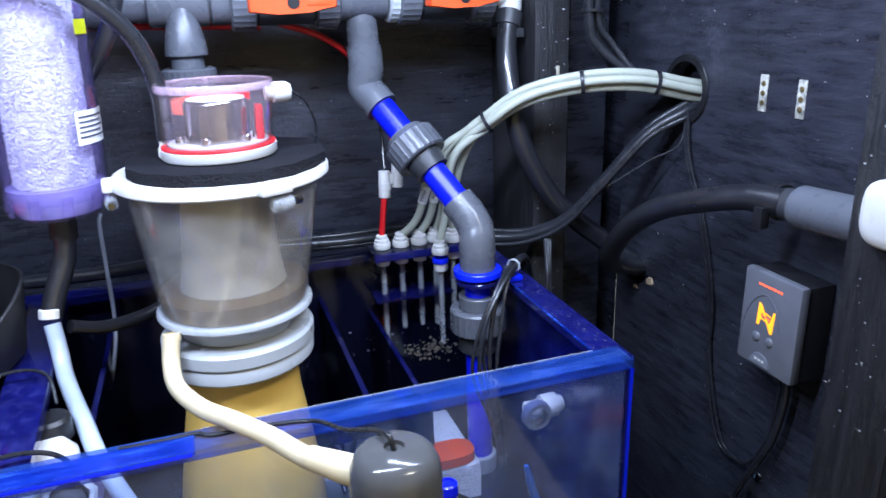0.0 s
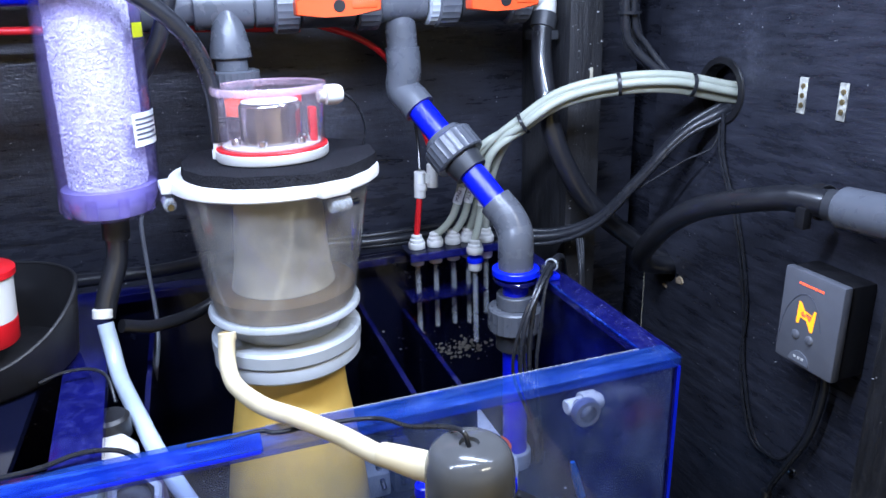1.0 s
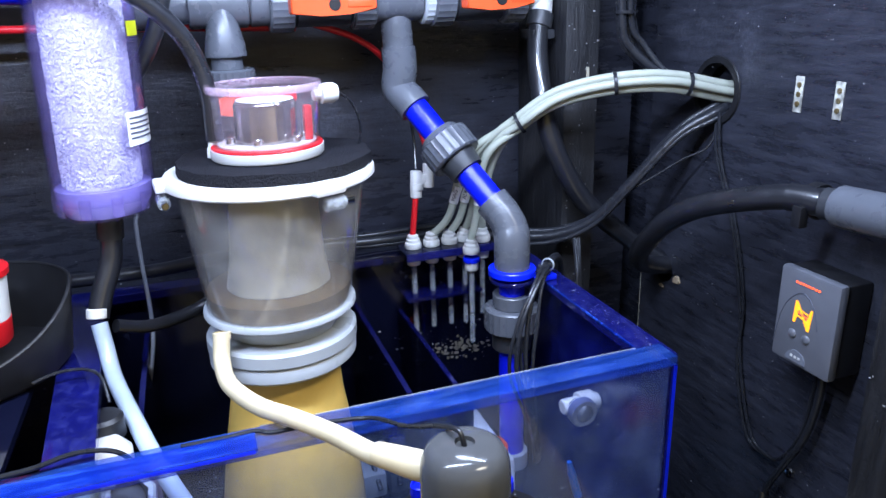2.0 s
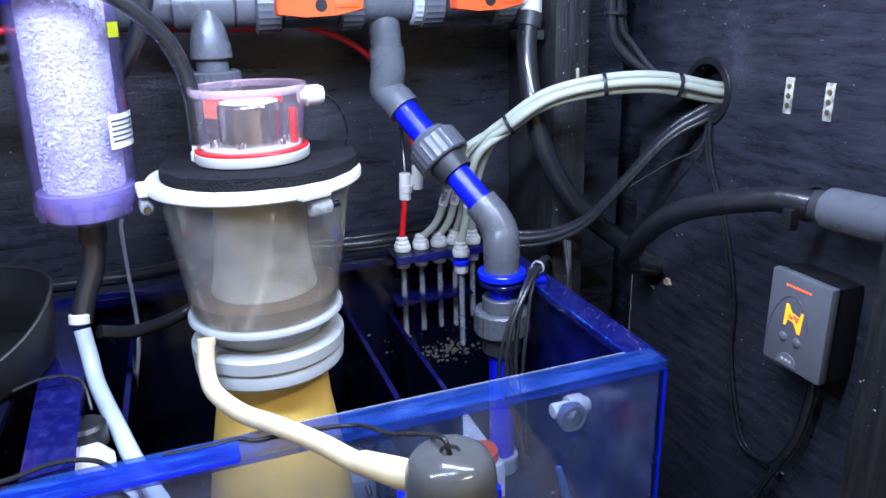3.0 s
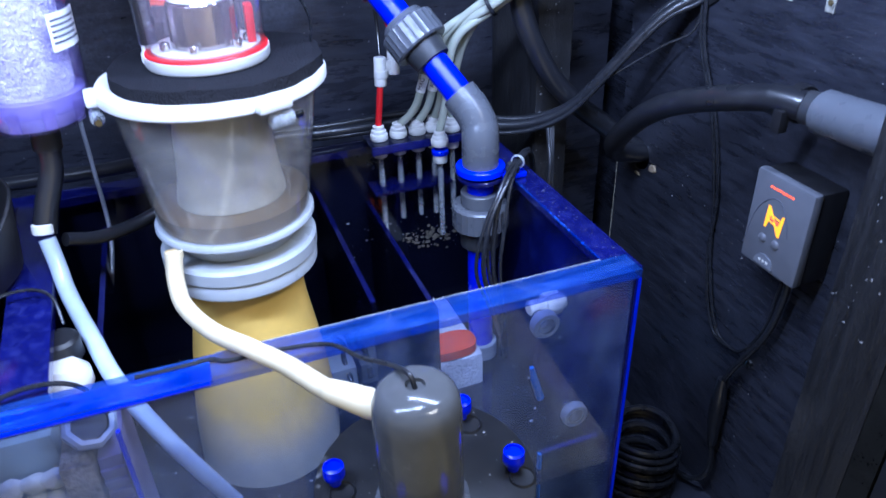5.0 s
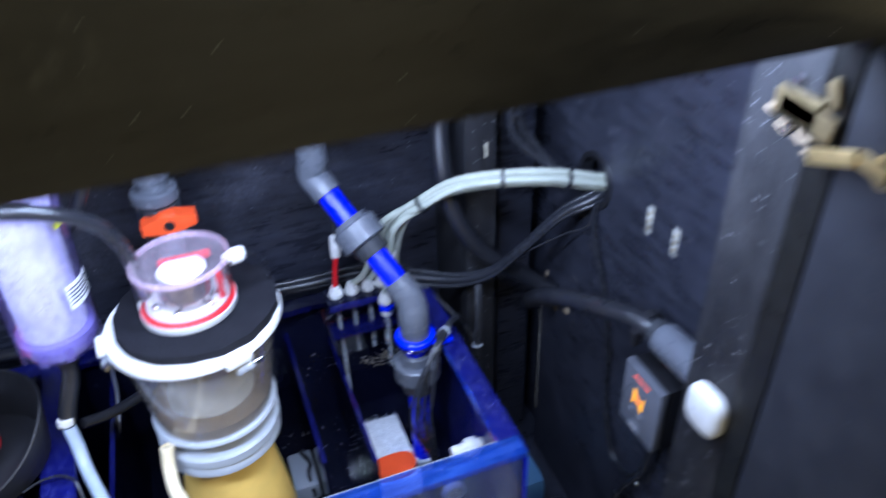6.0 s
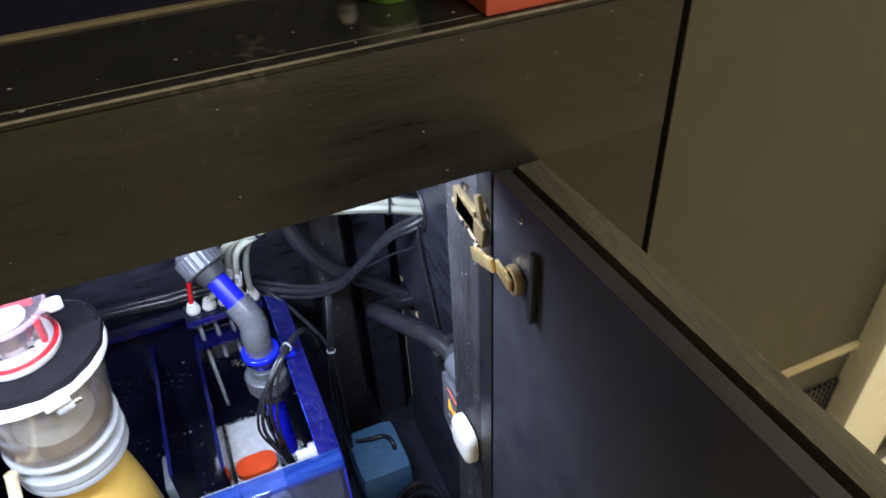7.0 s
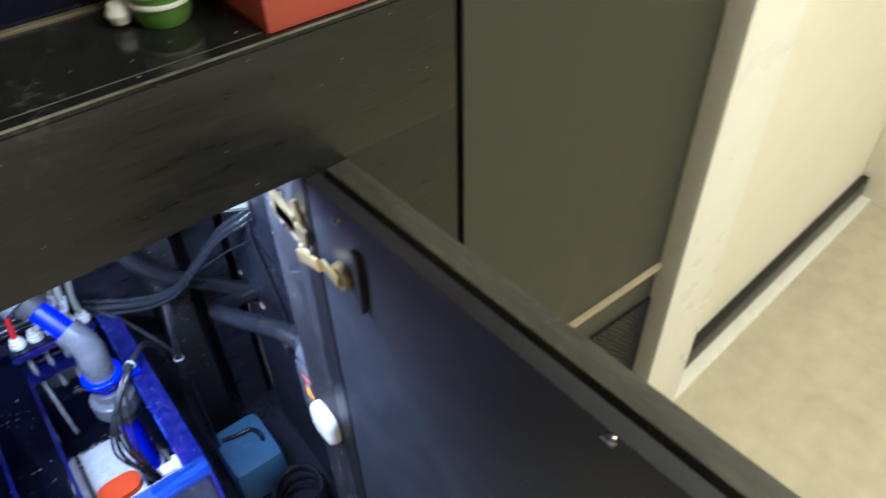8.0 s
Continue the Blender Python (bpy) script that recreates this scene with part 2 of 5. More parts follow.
GLOWAMBER = material("lit_amber_sign", (1.0, 0.42, 0.02), emit=1.0)
LABEL = material("white_paper_label", (0.80, 0.80, 0.80), 0.5)
INK = material("dark_print", (0.095, 0.10, 0.13), 0.6)
YELLOW = material("yellow_label", (0.75, 0.78, 0.02), 0.5)
MEDIA = material("white_media_grains", (0.84, 0.84, 0.86), 0.7, grain=0.25, scale=120, bump=1.0, bump_scale=180)


def foam_column(name, upper, lower, z0, z1):
    """Amber foam that thins into cloudy water below."""
    m = material(name, upper, 0.45, grain=0.18, scale=25, bump=0.06, bump_scale=500)
    nt = m.node_tree
    b = nt.nodes["Principled BSDF"]
    above = b.inputs["Base Color"].links[0].from_socket
    tc = nt.nodes.new("ShaderNodeTexCoord")
    xyz = nt.nodes.new("ShaderNodeSeparateXYZ")
    nt.links.new(tc.outputs["Object"], xyz.inputs[0])
    n = nt.nodes.new("ShaderNodeTexNoise")
    n.inputs["Scale"].default_value, n.inputs["Detail"].default_value = 14, 6
    nt.links.new(tc.outputs["Object"], n.inputs["Vector"])
    wave = nt.nodes.new("ShaderNodeMath")
    wave.operation = "MULTIPLY_ADD"
    wave.inputs[1].default_value = 0.05
    nt.links.new(n.outputs[0], wave.inputs[0])
    nt.links.new(xyz.outputs[2], wave.inputs[2])
    r = nt.nodes.new("ShaderNodeMapRange")
    r.inputs[1].default_value, r.inputs[2].default_value = z0 + 0.025, z1 + 0.025
    nt.links.new(wave.outputs[0], r.inputs[0])
    mix = nt.nodes.new("ShaderNodeMix")
    mix.data_type = "RGBA"
    nt.links.new(r.outputs[0], mix.inputs[0])
    mix.inputs[6].default_value = (*lower, 1)
    nt.links.new(above, mix.inputs[7])
    nt.links.new(mix.outputs[2], b.inputs["Base Color"])
    return m


FOAM = foam_column("amber_foam_column", (0.85, 0.56, 0.14), (0.50, 0.48, 0.40), 0.355, 0.425)
SCUM = material("brown_scum", (0.15, 0.09, 0.035), 0.6, grain=0.4, scale=60)
CONE = material("foam_cone", (0.46, 0.43, 0.36), 0.6, grain=0.55, scale=26)
TURBID = material("turbid_lower_body", (0.26, 0.25, 0.20), 0.4, grain=0.25, scale=30)
LIDBLACK = material("black_lid", (0.014, 0.014, 0.015), 0.35, grain=0.3, scale=50, dust=0.25)
BINBLACK = material("black_bin", (0.014, 0.014, 0.016), 0.5, grain=0.2, scale=50)
FLOSS = material("white_filter_floss", (0.70, 0.72, 0.74), 0.9, grain=0.25, scale=90, bump=1.0, bump_scale=250)
BOXBLUE = material("pale_blue_case", (0.08, 0.19, 0.32), 0.45, grain=0.2, scale=30, dust=0.3)
RUBBLE = material("pale_rock", (0.62, 0.60, 0.46), 0.8, grain=0.4, scale=50, bump=0.8, bump_scale=90)
CRUST = material("tan_salt_crust", (0.16, 0.14, 0.11), 0.8, grain=0.6, scale=120)
GRAVEL = material("brown_granular_media", (0.34, 0.29, 0.20), 0.85, grain=0.8, scale=220, bump=1.0, bump_scale=260)
VIOLETBLOCK = material("violet_grey_plastic", (0.17, 0.14, 0.26), 0.5, grain=0.3, scale=60)
SKYBLUE = material("sky_blue_plastic", (0.01, 0.22, 0.75), 0.3, grain=0.1, scale=50)
GREEN = material("green_plastic", (0.07, 0.16, 0.025), 0.4)
SUMPDARK = material("dark_blue_acrylic", (0.004, 0.005, 0.016), 0.10, grain=0.3, scale=25, dust=0.25, dust_colour=(0.2, 0.22, 0.3))
BLUEEDGE = clear("blue_acrylic", (0.012, 0.065, 0.62), 0.26, 0.08, 0.65, 0.55, (0.12, 0.34, 0.95), (0.25, 2, 2))
# Deeper copy of the rim's blue for the less lit braces.
BLUEDEEP = clear("deep_blue_acrylic", (0.018, 0.022, 0.29), 0.26, 0.10, 0.85, 0.17, (0.24, 0.28, 0.62), (4, 3, 4))
# Salt smudges plus painted light-blue highlight streaks along the rim.
RIMCLEAR = clear("clear_blue_rim", (0.03, 0.13, 0.66), 0.16, 0.06, 0.45, 0.26, (0.30, 0.48, 0.92), (0.3, 3, 3))
# Darker copy of the blue acrylic: shade inside the sump put into colour.
DIVPANE = clear("shaded_blue_sheet", (0.004, 0.006, 0.05), 0.20, 0.06, 0.85)
# Opaque bright blue puts the glow of acrylic edges into colour.
BLUEGLOW = material("blue_acrylic_edge", (0.004, 0.02, 0.80), 0.2, grain=0.1, scale=50)
# The pale haze holds dried salt and painted bluish reflections.
FRONTPANE = clear("clear_front_sheet", (0.26, 0.42, 0.95), 0.060, 0.03, 0.22, 0.13, (0.55, 0.62, 0.82), (1, 1, 0.6))
SIDEPANE = clear("blue_side_sheet", (0.015, 0.025, 0.32), 0.24, 0.2, 0.85, 0.12, (0.12, 0.16, 0.55))
CUPCLEAR = clear("cloudy_cup_wall", (0.66, 0.65, 0.63), 0.13, 0.07, 0.10, 0.10, (0.7, 0.7, 0.68))
CAPCLEAR = clear("clear_pink_cap", (0.92, 0.76, 0.85), 0.055, 0.03, 0.12)
CAPLIP = clear("pink_cap_lip", (0.90, 0.68, 0.80), 0.26, 0.04, 0.2)
# Dimmer edge blue with the sump's inner shade in its colour.
DIVEDGE = clear("shaded_blue_edge", (0.010, 0.012, 0.15), 0.28, 0.10, 0.85, 0.12, (0.15, 0.18, 0.5))
REACTCLEAR = clear("violet_clear_tube", (0.44, 0.35, 0.84), 0.09, 0.04, 0.14)
TUBECLEAR = clear("clear_rod", (0.7, 0.75, 0.8), 0.28, 0.08, 0.2)
WATER = clear("dark_water", (0.01, 0.012, 0.03), 0.45, 0.02, 0.7)


# ---- mesh helpers ----
def thing(name, place, label, category, group="", kind=""):
    ob = new(name)
    ob.location = place
    ob.empty_display_size = 0.03
    return tagged(ob, label, category, group, kind)


def part(name, bm, mat, parent, label="", smooth=True):
    """Links a bmesh, drawn in world places, as one mesh under a thing or a part."""
    me = bpy.data.meshes.new(name)
    bmesh.ops.recalc_face_normals(bm, faces=bm.faces)
    bm.to_mesh(me)
    bm.free()
    if smooth:
        me.polygons.foreach_set("use_smooth", [True] * len(me.polygons))
        me.set_sharp_from_angle(angle=radians(38))
    me.materials.append(mat)
    ob = new(name, me)
    if parent is not None:
        ob.parent = parent
        ob.matrix_parent_inverse = Matrix.Translation(-Vector(parent.location))
    if label:
        ob["label"] = label
    return ob


def setting(name, bm, mat, label="", smooth=False):
    ob = part(name, bm, mat, None, "", smooth)
    return tagged(ob, label, kind="structure")


def box(x0, x1, y0, y1, z0, z1, bevel=0.0, bm=None, m=None):
    bm = bm or bmesh.new()
    got = bmesh.ops.create_cube(bm, size=1, matrix=(m or Matrix()) @ Matrix.Translation(((x0 + x1) / 2, (y0 + y1) / 2, (z0 + z1) / 2)) @ Matrix.Diagonal((x1 - x0, y1 - y0, z1 - z0, 1)))
    if bevel:
        edges = list({e for v in got["verts"] for e in v.link_edges})
        bmesh.ops.bevel(bm, geom=edges, offset=bevel, segments=2, profile=0.6, affect="EDGES")
    return bm


def basis(axis):
    """A turn that lays local z along axis."""
    return Vector(axis).to_track_quat("Z", "Y").to_matrix().to_4x4()


def lathe(place, profile, segs=40, axis=(0, 0, 1), bm=None, closed=False):
    """Turns (radius, height) pairs about an axis through place."""
    bm = bm or bmesh.new()
    m = Matrix.Translation(place) @ basis(axis)
    rings = []
    for r, h in profile:
        if r < 1e-6:
            rings.append([bm.verts.new(m @ Vector((0, 0, h)))])
        else:
            rings.append([bm.verts.new(m @ Vector((r * math.cos(a), r * math.sin(a), h))) for a in (2 * math.pi * i / segs for i in range(segs))])
    pairs = list(zip(rings, rings[1:])) + ([(rings[-1], rings[0])] if closed else [])
    for a, b in pairs:
        for i in range(segs):
            j = (i + 1) % segs
            q = [a[i % len(a)], a[j % len(a)], b[j % len(b)], b[i % len(b)]]
            q = list(dict.fromkeys(q))
            if len(q) > 2:
                bm.faces.new(q)
    return bm


def solid(r, h0, h1, c=0.0015):
    return [(0, h0), (r - c, h0), (r, h0 + c), (r, h1 - c), (r - c, h1), (0, h1)]


def shell(r, ri, h0, h1, c=0.001):
    return [(ri, h0), (r - c, h0), (r, h0 + c), (r, h1 - c), (r - c, h1), (ri, h1)]


def glide(points, steps=10):
    """A smooth line through the points."""
    p = [Vector(q) for q in points]
    p = [2 * p[0] - p[1]] + p + [2 * p[-1] - p[-2]]
    out = []
    for a, b, c, d in zip(p, p[1:], p[2:], p[3:]):
        for i in range(steps):
            t = i / steps
            out.append(0.5 * (2 * b + (c - a) * t + (2 * a - 5 * b + 4 * c - d) * t * t + (3 * b - a - 3 * c + d) * t ** 3))
    return out + [p[-2]]


def tube(points, r, segs=12, steps=10, bm=None, smooth=True, ribs=0.0):
    """A round hose through the points; r may be a list, one for each point."""
    bm = bm or bmesh.new()
    line = glide(points, steps) if smooth else [Vector(p) for p in points]
    n = len(line)
    up = Vector((0.3, 0.2, 1)).normalized()
    prev = None
    for i, c in enumerate(line):
        d = (line[min(i + 1, n - 1)] - line[max(i - 1, 0)]).normalized()
        u = (up - d * up.dot(d)).normalized()
        up = u
        v = d.cross(u)
        if isinstance(r, (list, tuple)):
            f = i / (n - 1) * (len(r) - 1)
            k = min(int(f), len(r) - 2)
            rad = r[k] + (r[k + 1] - r[k]) * (f - k)
        else:
            rad = r
        rad *= 1 + ribs * (i % 2)
        ring = [bm.verts.new(c + rad * (math.cos(a) * u + math.sin(a) * v)) for a in (2 * math.pi * j / segs for j in range(segs))]
        if prev:
            for j in range(segs):
                bm.faces.new((prev[j], prev[(j + 1) % segs], ring[(j + 1) % segs], ring[j]))
        else:
            bm.faces.new(ring[::-1])
        prev = ring
    bm.faces.new(prev)
    return bm


def lerp(a, b, f):
    return tuple(p + (q - p) * f for p, q in zip(a, b))


def cable(name, points, r, mat, label, category="cable", segs=10, group=""):
    """A hose or cable as one thing in one mesh."""
    ob = part(name, tube(points, r, segs), mat, None)
    return tagged(ob, label, category, group)


# ---- large structure ----
BACK, RIGHT, FRONT = 1.07, 0.597, 0.385
setting("floor", box(-2.2, 3.4, -2.6, 1.6, -0.05, 0.0), FLOORMAT, "worn beige floor with faint stains")
setting("cabinet_floor", box(-0.75, 0.66, 0.41, 1.09, 0.10, 0.12), BLACKWOOD, "black painted cabinet base board")
setting("wall_back", box(-0.77, 0.66, BACK, BACK + 0.018, 0.10, 1.20), BLACKWOOD, "black painted plywood back of the cabinet")
setting("wall_left", box(-0.77, -0.75, 0.41, BACK, 0.10, 1.20), BLACKWOOD, "black painted plywood side")
setting("cabinet_ceiling", box(-0.77, 0.66, 0.41, BACK + 0.018, 1.20, 1.22), BLACKWOOD, "black underside of the tank top")


def pierced_wall(x0, x1, y0, y1, z0, z1, holes, segs=24):
    """A board across x with round holes (y, z, r) right through it."""
    bm = bmesh.new()
    cuts = sorted({y0, y1, *[h[0] - h[2] - 0.004 for h in holes], *[h[0] + h[2] + 0.004 for h in holes]})
    for a, b in zip(cuts, cuts[1:]):
        hole = [h for h in holes if a < h[0] < b]
        if not hole:
            box(x0, x1, a, b, z0, z1, bm=bm)
            continue
        y, z, r = hole[0]
        q = r + 0.004
        box(x0, x1, a, b, z0, z - q, bm=bm)
        box(x0, x1, a, b, z + q, z1, bm=bm)
        rings = []
        for x in (x0, x1):
            inner = [bm.verts.new((x, y + r * math.cos(2 * math.pi * i / segs), z + r * math.sin(2 * math.pi * i / segs))) for i in range(segs)]
            outer = []
            for i in range(segs):
                c, s = math.cos(2 * math.pi * i / segs), math.sin(2 * math.pi * i / segs)
                k = q / max(abs(c), abs(s))
                outer.append(bm.verts.new((x, y + k * c, z + k * s)))
            for i in range(segs):
                j = (i + 1) % segs
                bm.faces.new((inner[i], inner[j], outer[j], outer[i]))
            rings.append(inner)
        for i in range(segs):
            j = (i + 1) % segs
            bm.faces.new((rings[0][i], rings[0][j], rings[1][j], rings[1][i]))
    return bm


HOLE = (0.805, 0.800, 0.036)
setting("wall_right", pierced_wall(RIGHT, RIGHT + 0.018, 0.48, 0.935, 0.12, 1.198, [HOLE, (0.882, 0.540, 0.020)]), SIDEWOOD, "black painted plywood side board, scuffed")
setting("wall_right_outer", box(RIGHT + 0.03, RIGHT + 0.048, 0.41, BACK, 0.12, 1.198), BLACKWOOD, "outer black side board")
setting("post_corner", box(0.452, 0.502, 0.925, BACK - 0.002, 0.12, 1.198, 0.003), POSTWOOD, "rough black painted timber post in the corner", True)
setting("post_side", box(0.535, 0.596, 0.985, BACK - 0.002, 0.12, 1.198, 0.002), BLACKWOOD, "black corner batten")
setting("trim_board_edge", box(RIGHT - 0.0006, RIGHT + 0.0010, 0.9352, 0.9362, 0.22, 0.52), RAWEDGE, "thin pale worn edge of the side board")
# Post paint, darker than the side board's, puts the unlit stile into colour.
setting("stile_front", box(0.515, 0.640, 0.4105, 0.478, 0.12, 1.131, 0.002), POSTWOOD, "black painted front stile, scuffed", True)
setting("stile_face", box(0.5152, 0.665, FRONT + 0.0005, 0.4100, 0.0, 1.1329), BEAMWOOD, "satin black face board beside the door")
setting("beam", box(-0.80, 0.665, FRONT, 0.410, 1.133, 1.2405, 0.0004), BEAMWOOD, "satin black front beam with worn edges", True)
setting("ledge", box(-0.80, 0.665, FRONT + 0.0012, 0.503, 1.2410, 1.2455), LEDGEGLOSS, "glossy black ledge")
setting("trim_joint", box(-0.80, 0.665, FRONT + 0.0120, FRONT + 0.0126, 1.2451, 1.24575), DULLEDGE, "thin worn joint line along the ledge")
setting("trim_ledge", box(-0.80, 0.665, FRONT - 0.0003, FRONT + 0.0010, 1.2445, 1.2458), DULLEDGE, "thin worn pale edge of the ledge")
setting("trim_tank", box(-0.80, 0.56, 0.5035, 0.510, 1.241, 1.2480, 0.001), TANKSTRIP, "tan wooden strip under the tank")
setting("tank_front", box(-0.80, 0.90, 0.5105, 0.56, 1.241, 1.85), SUMPDARK, "dark tank front")
setting("stile_gap", box(0.665, 0.681, 0.405, 0.425, 0.0, 1.9), CASEDARK, "dark gap beside the cabinet")
setting("panel_right", box(0.681, 1.064, 0.395, 0.415, 0.695, 2.0, 0.001), OLIVE, "dark olive painted side panel")
setting("panel_right_lower", box(0.681, 1.064, 0.398, 0.415, 0.0, 0.684), OLIVE, "dark olive lower panel")
setting("trim_panel", box(0.681, 1.064, 0.390, 0.412, 0.6845, 0.6945), TAN, "thin pale strip between the panels")
bm = bmesh.new()
for i in range(16):
    box(0.912 + i * 0.0095, 0.9165 + i * 0.0095, 0.392, 0.3975, 0.30, 0.62, bm=bm)
for i in range(30):
    box(0.912, 1.059, 0.3930, 0.3975, 0.30 + i * 0.0108, 0.3035 + i * 0.0108, bm=bm)
grille = part("vent_grille", bm, CASEDARK, None, smooth=False)
tagged(grille, "dark metal mesh vent set in the olive panel", "vent")
setting("door_frame", box(1.065, 1.190, 0.36, 0.470, 0.0, 2.1, 0.012), WHITEGLOSS, "white painted door frame", True)
ASIDE = Matrix.Translation((1.1905, 0.426, 0)) @ Matrix.Rotation(radians(4.9), 4, "Z")
setting("wall_room", box(0.0, 2.25, 0.056, 0.11, 0.0, 2.6, m=ASIDE), CREAM, "cream painted wall")
setting("wall_room_return", box(1.236, 2.25, -0.085, 0.0555, 0.0, 2.6, 0.004, m=ASIDE), CREAM, "cream painted wall corner", True)
setting("baseboard", box(0.002, 1.235, 0.032, 0.0555, 0.018, 0.085, 0.003, m=ASIDE), CASEDARK, "black skirting strip", True)
setting("threshold_trim", box(0.002, 1.235, 0.0, 0.0550, 0.0005, 0.0175, 0.004, m=ASIDE), WHITEGLOSS, "cream floor moulding", True)
setting("wall_room_back", box(-2.2, 3.4, -2.62, -2.6, 0, 2.6), CREAM, "cream painted wall")
setting("wall_room_left", box(-2.22, -2.2, -2.6, 0.6, 0, 2.6), CREAM, "cream painted wall")
setting("wall_room_right", box(3.4, 3.42, -2.6, 0.75, 0, 2.6), CREAM, "cream painted wall")
setting("wall_room_front", box(-2.2, -0.81, 0.50, 0.55, 0, 2.6), CREAM, "cream painted wall")
setting("wall_room_upper", box(-0.81, 1.30, 0.62, 0.66, 1.23, 2.6), CREAM, "cream painted wall")
setting("ceiling", box(-2.2, 3.4, -2.6, 0.75, 2.6, 2.62), CREAM, "plain pale ceiling")


def light_bar(name, place, target, length, label):
    """A slim light housing just behind the glowing strip of its lamp."""
    m = look(place, target)
    t = thing(name, place, label, "light")
    part("housing", box(-length / 2 - 0.01, length / 2 + 0.01, -0.018, 0.018, 0.003, 0.014, 0.002, m=m), SILVER, t)
    for s in (-1, 1):
        part("end_cap", box(s * (length / 2 + 0.0105), s * (length / 2 + 0.016), -0.018, 0.018, 0.002, 0.015, 0.001, m=m), WHITE, t)


light_bar("led_light_bar", (-0.10, 0.446, 1.154), (-0.10, 0.85, 0.60), 0.60, "slim aluminium light bar fixed behind the beam")
# Housing added for the fill lamp, out of view.
light_bar("led_light_bar", (0.29, 0.56, 1.165), (0.42, 0.74, 0.3), 0.45, "unseen light bar added under the cabinet top for the fill lamp")
light_bar("ceiling_light", (1.3, -1.0, 2.584), (1.3, -1.0, 0.0), 1.2, "long white ceiling light of the room")

# ---- the open door ----
DOOR = Matrix.Translation((0.516, 0.384, 0)) @ Matrix.Rotation(radians(3.0), 4, "Z") @ Matrix.Translation((-0.516, -0.384, 0))
door = thing("door_1", (0.53, 0.38, 0.13), "black painted cabinet door standing wide open", "door", kind="structure")
part("inner_panel", box(0.516, 0.529, -0.13, 0.3835, 0.13, 1.131, 0.001, m=DOOR), DOORFACE, door, "smooth black inner face")
part("core", box(0.5291, 0.535, -0.125, 0.378, 0.135, 1.115, m=DOOR), CASEDARK, door)
part("outer_panel", box(0.5351, 0.556, -0.13, 0.3835, 0.13, 1.1315, 0.003, m=DOOR), DOOREDGE, door, "rough outer board with worn top edge")
for y, z in ((0.343, 1.116), (0.088, 1.126)):
    s = part("screw", lathe(DOOR @ Vector((0.516, y, z)), [(0, 0.0025), (0.0028, 0.002), (0.004, 0.001), (0.0042, -0.001), (0, -0.001)], 16, (-1, 0.05, 0)), STEEL, door, "dull steel screw head")
    s2 = part("slot", box(-0.0045, 0.0045, -0.0006, 0.0006, 0.0036, 0.0044, m=Matrix.Translation(DOOR @ Vector((0.516, y, z))) @ basis((-1, 0.05, 0))), INK, s)

hinge = part("hinge", box(0.509, 0.5148, 0.404, 0.446, 1.062, 1.084, 0.001), BRASS, door, "brass coloured concealed hinge, dusty")


def hinge_bar(name, a, b, width, x0, x1, mat, parent, label=""):
    """A flat bar from a to b, both (y, z), between two depths."""
    d = Vector((0, b[0] - a[0], b[1] - a[1]))
    m = Matrix.Translation(((x0 + x1) / 2, (a[0] + b[0]) / 2, (a[1] + b[1]) / 2)) @ Matrix.Rotation(math.atan2(d.z, d.y), 4, "X")
    return part(name, box((x0 - x1) / 2, (x1 - x0) / 2, -d.length / 2, d.length / 2, -width / 2, width / 2, 0.0012, m=m), mat, parent, label)


# Arm and wing in darkened brass stand in for the dark void there.
hinge_bar("arm", (0.440, 1.073), (0.389, 1.067), 0.020, 0.5090, 0.5125, DARKBRASS, hinge, "wide brass hinge arm darkened for its recess")
hinge_bar("plate_wing", (0.400, 1.103), (0.393, 1.083), 0.008, 0.5085, 0.5130, DARKBRASS, hinge)
hinge_bar("link", (0.400, 1.047), (0.362, 1.062), 0.012, 0.504, 0.5075, GOLDBRASS, hinge, "bright bent link")
hinge_bar("link", (0.364, 1.062), (0.339, 1.059), 0.011, 0.507, 0.5105, GOLDBRASS, hinge, "bright bent link")
part("cup", lathe((0.5165, 0.343, 1.060), [(0.008, -0.0005), (0.012, -0.0005), (0.0125, 0.001), (0.0118, 0.006), (0.008, 0.006)], 24, (-1, 0.05, 0), closed=True), BRASS, hinge)
part("backing", box(0.514, 0.5185, 0.317, 0.323, 1.036, 1.102, 0.0008), CASEDARK, hinge, "dark backing strip")
rng = random.Random(21)
torn = thing("torn_edge", (0.5148, 0.43, 1.06), "pale splintered wood round the torn hinge seat", "wood chip")
for i in range(9):
    f = i / 8
    y, z, w = 0.458 - 0.052 * f + rng.uniform(-0.003, 0.003), 1.062 - 0.018 * f + rng.uniform(-0.004, 0.004), rng.uniform(0.006, 0.013)
    hinge_bar("splinter", (y, z), (y - w, z + rng.uniform(-0.006, 0.004)), rng.uniform(0.003, 0.006), 0.5118, 0.5149, RAWWOOD, torn)
for y, z in ((0.430, 1.093), (0.430, 1.055), (0.412, 1.073)):
    part("screw", lathe((0.5125, y, z), [(0, 0.0025), (0.003, 0.002), (0.0035, 0), (0, 0)], 12, (-1, 0, 0)), CHROME, hinge)

# ---- sump ----
X0, X1, Y0, Y1, Z0, RIM = -0.400, 0.387, 0.574, 0.985, 0.125, 0.590
sump = thing("sump_tank", (0.1, 0.78, Z0), "clear and blue acrylic sump tank with a braced rim", "tank")
front = part("front_panel", box(X0 + 0.008, X1 - 0.0085, Y0, Y0 + 0.008, Z0 + 0.0085, RIM - 0.0105), FRONTPANE, sump, "clear scuffed front sheet with painted reflection haze", False)
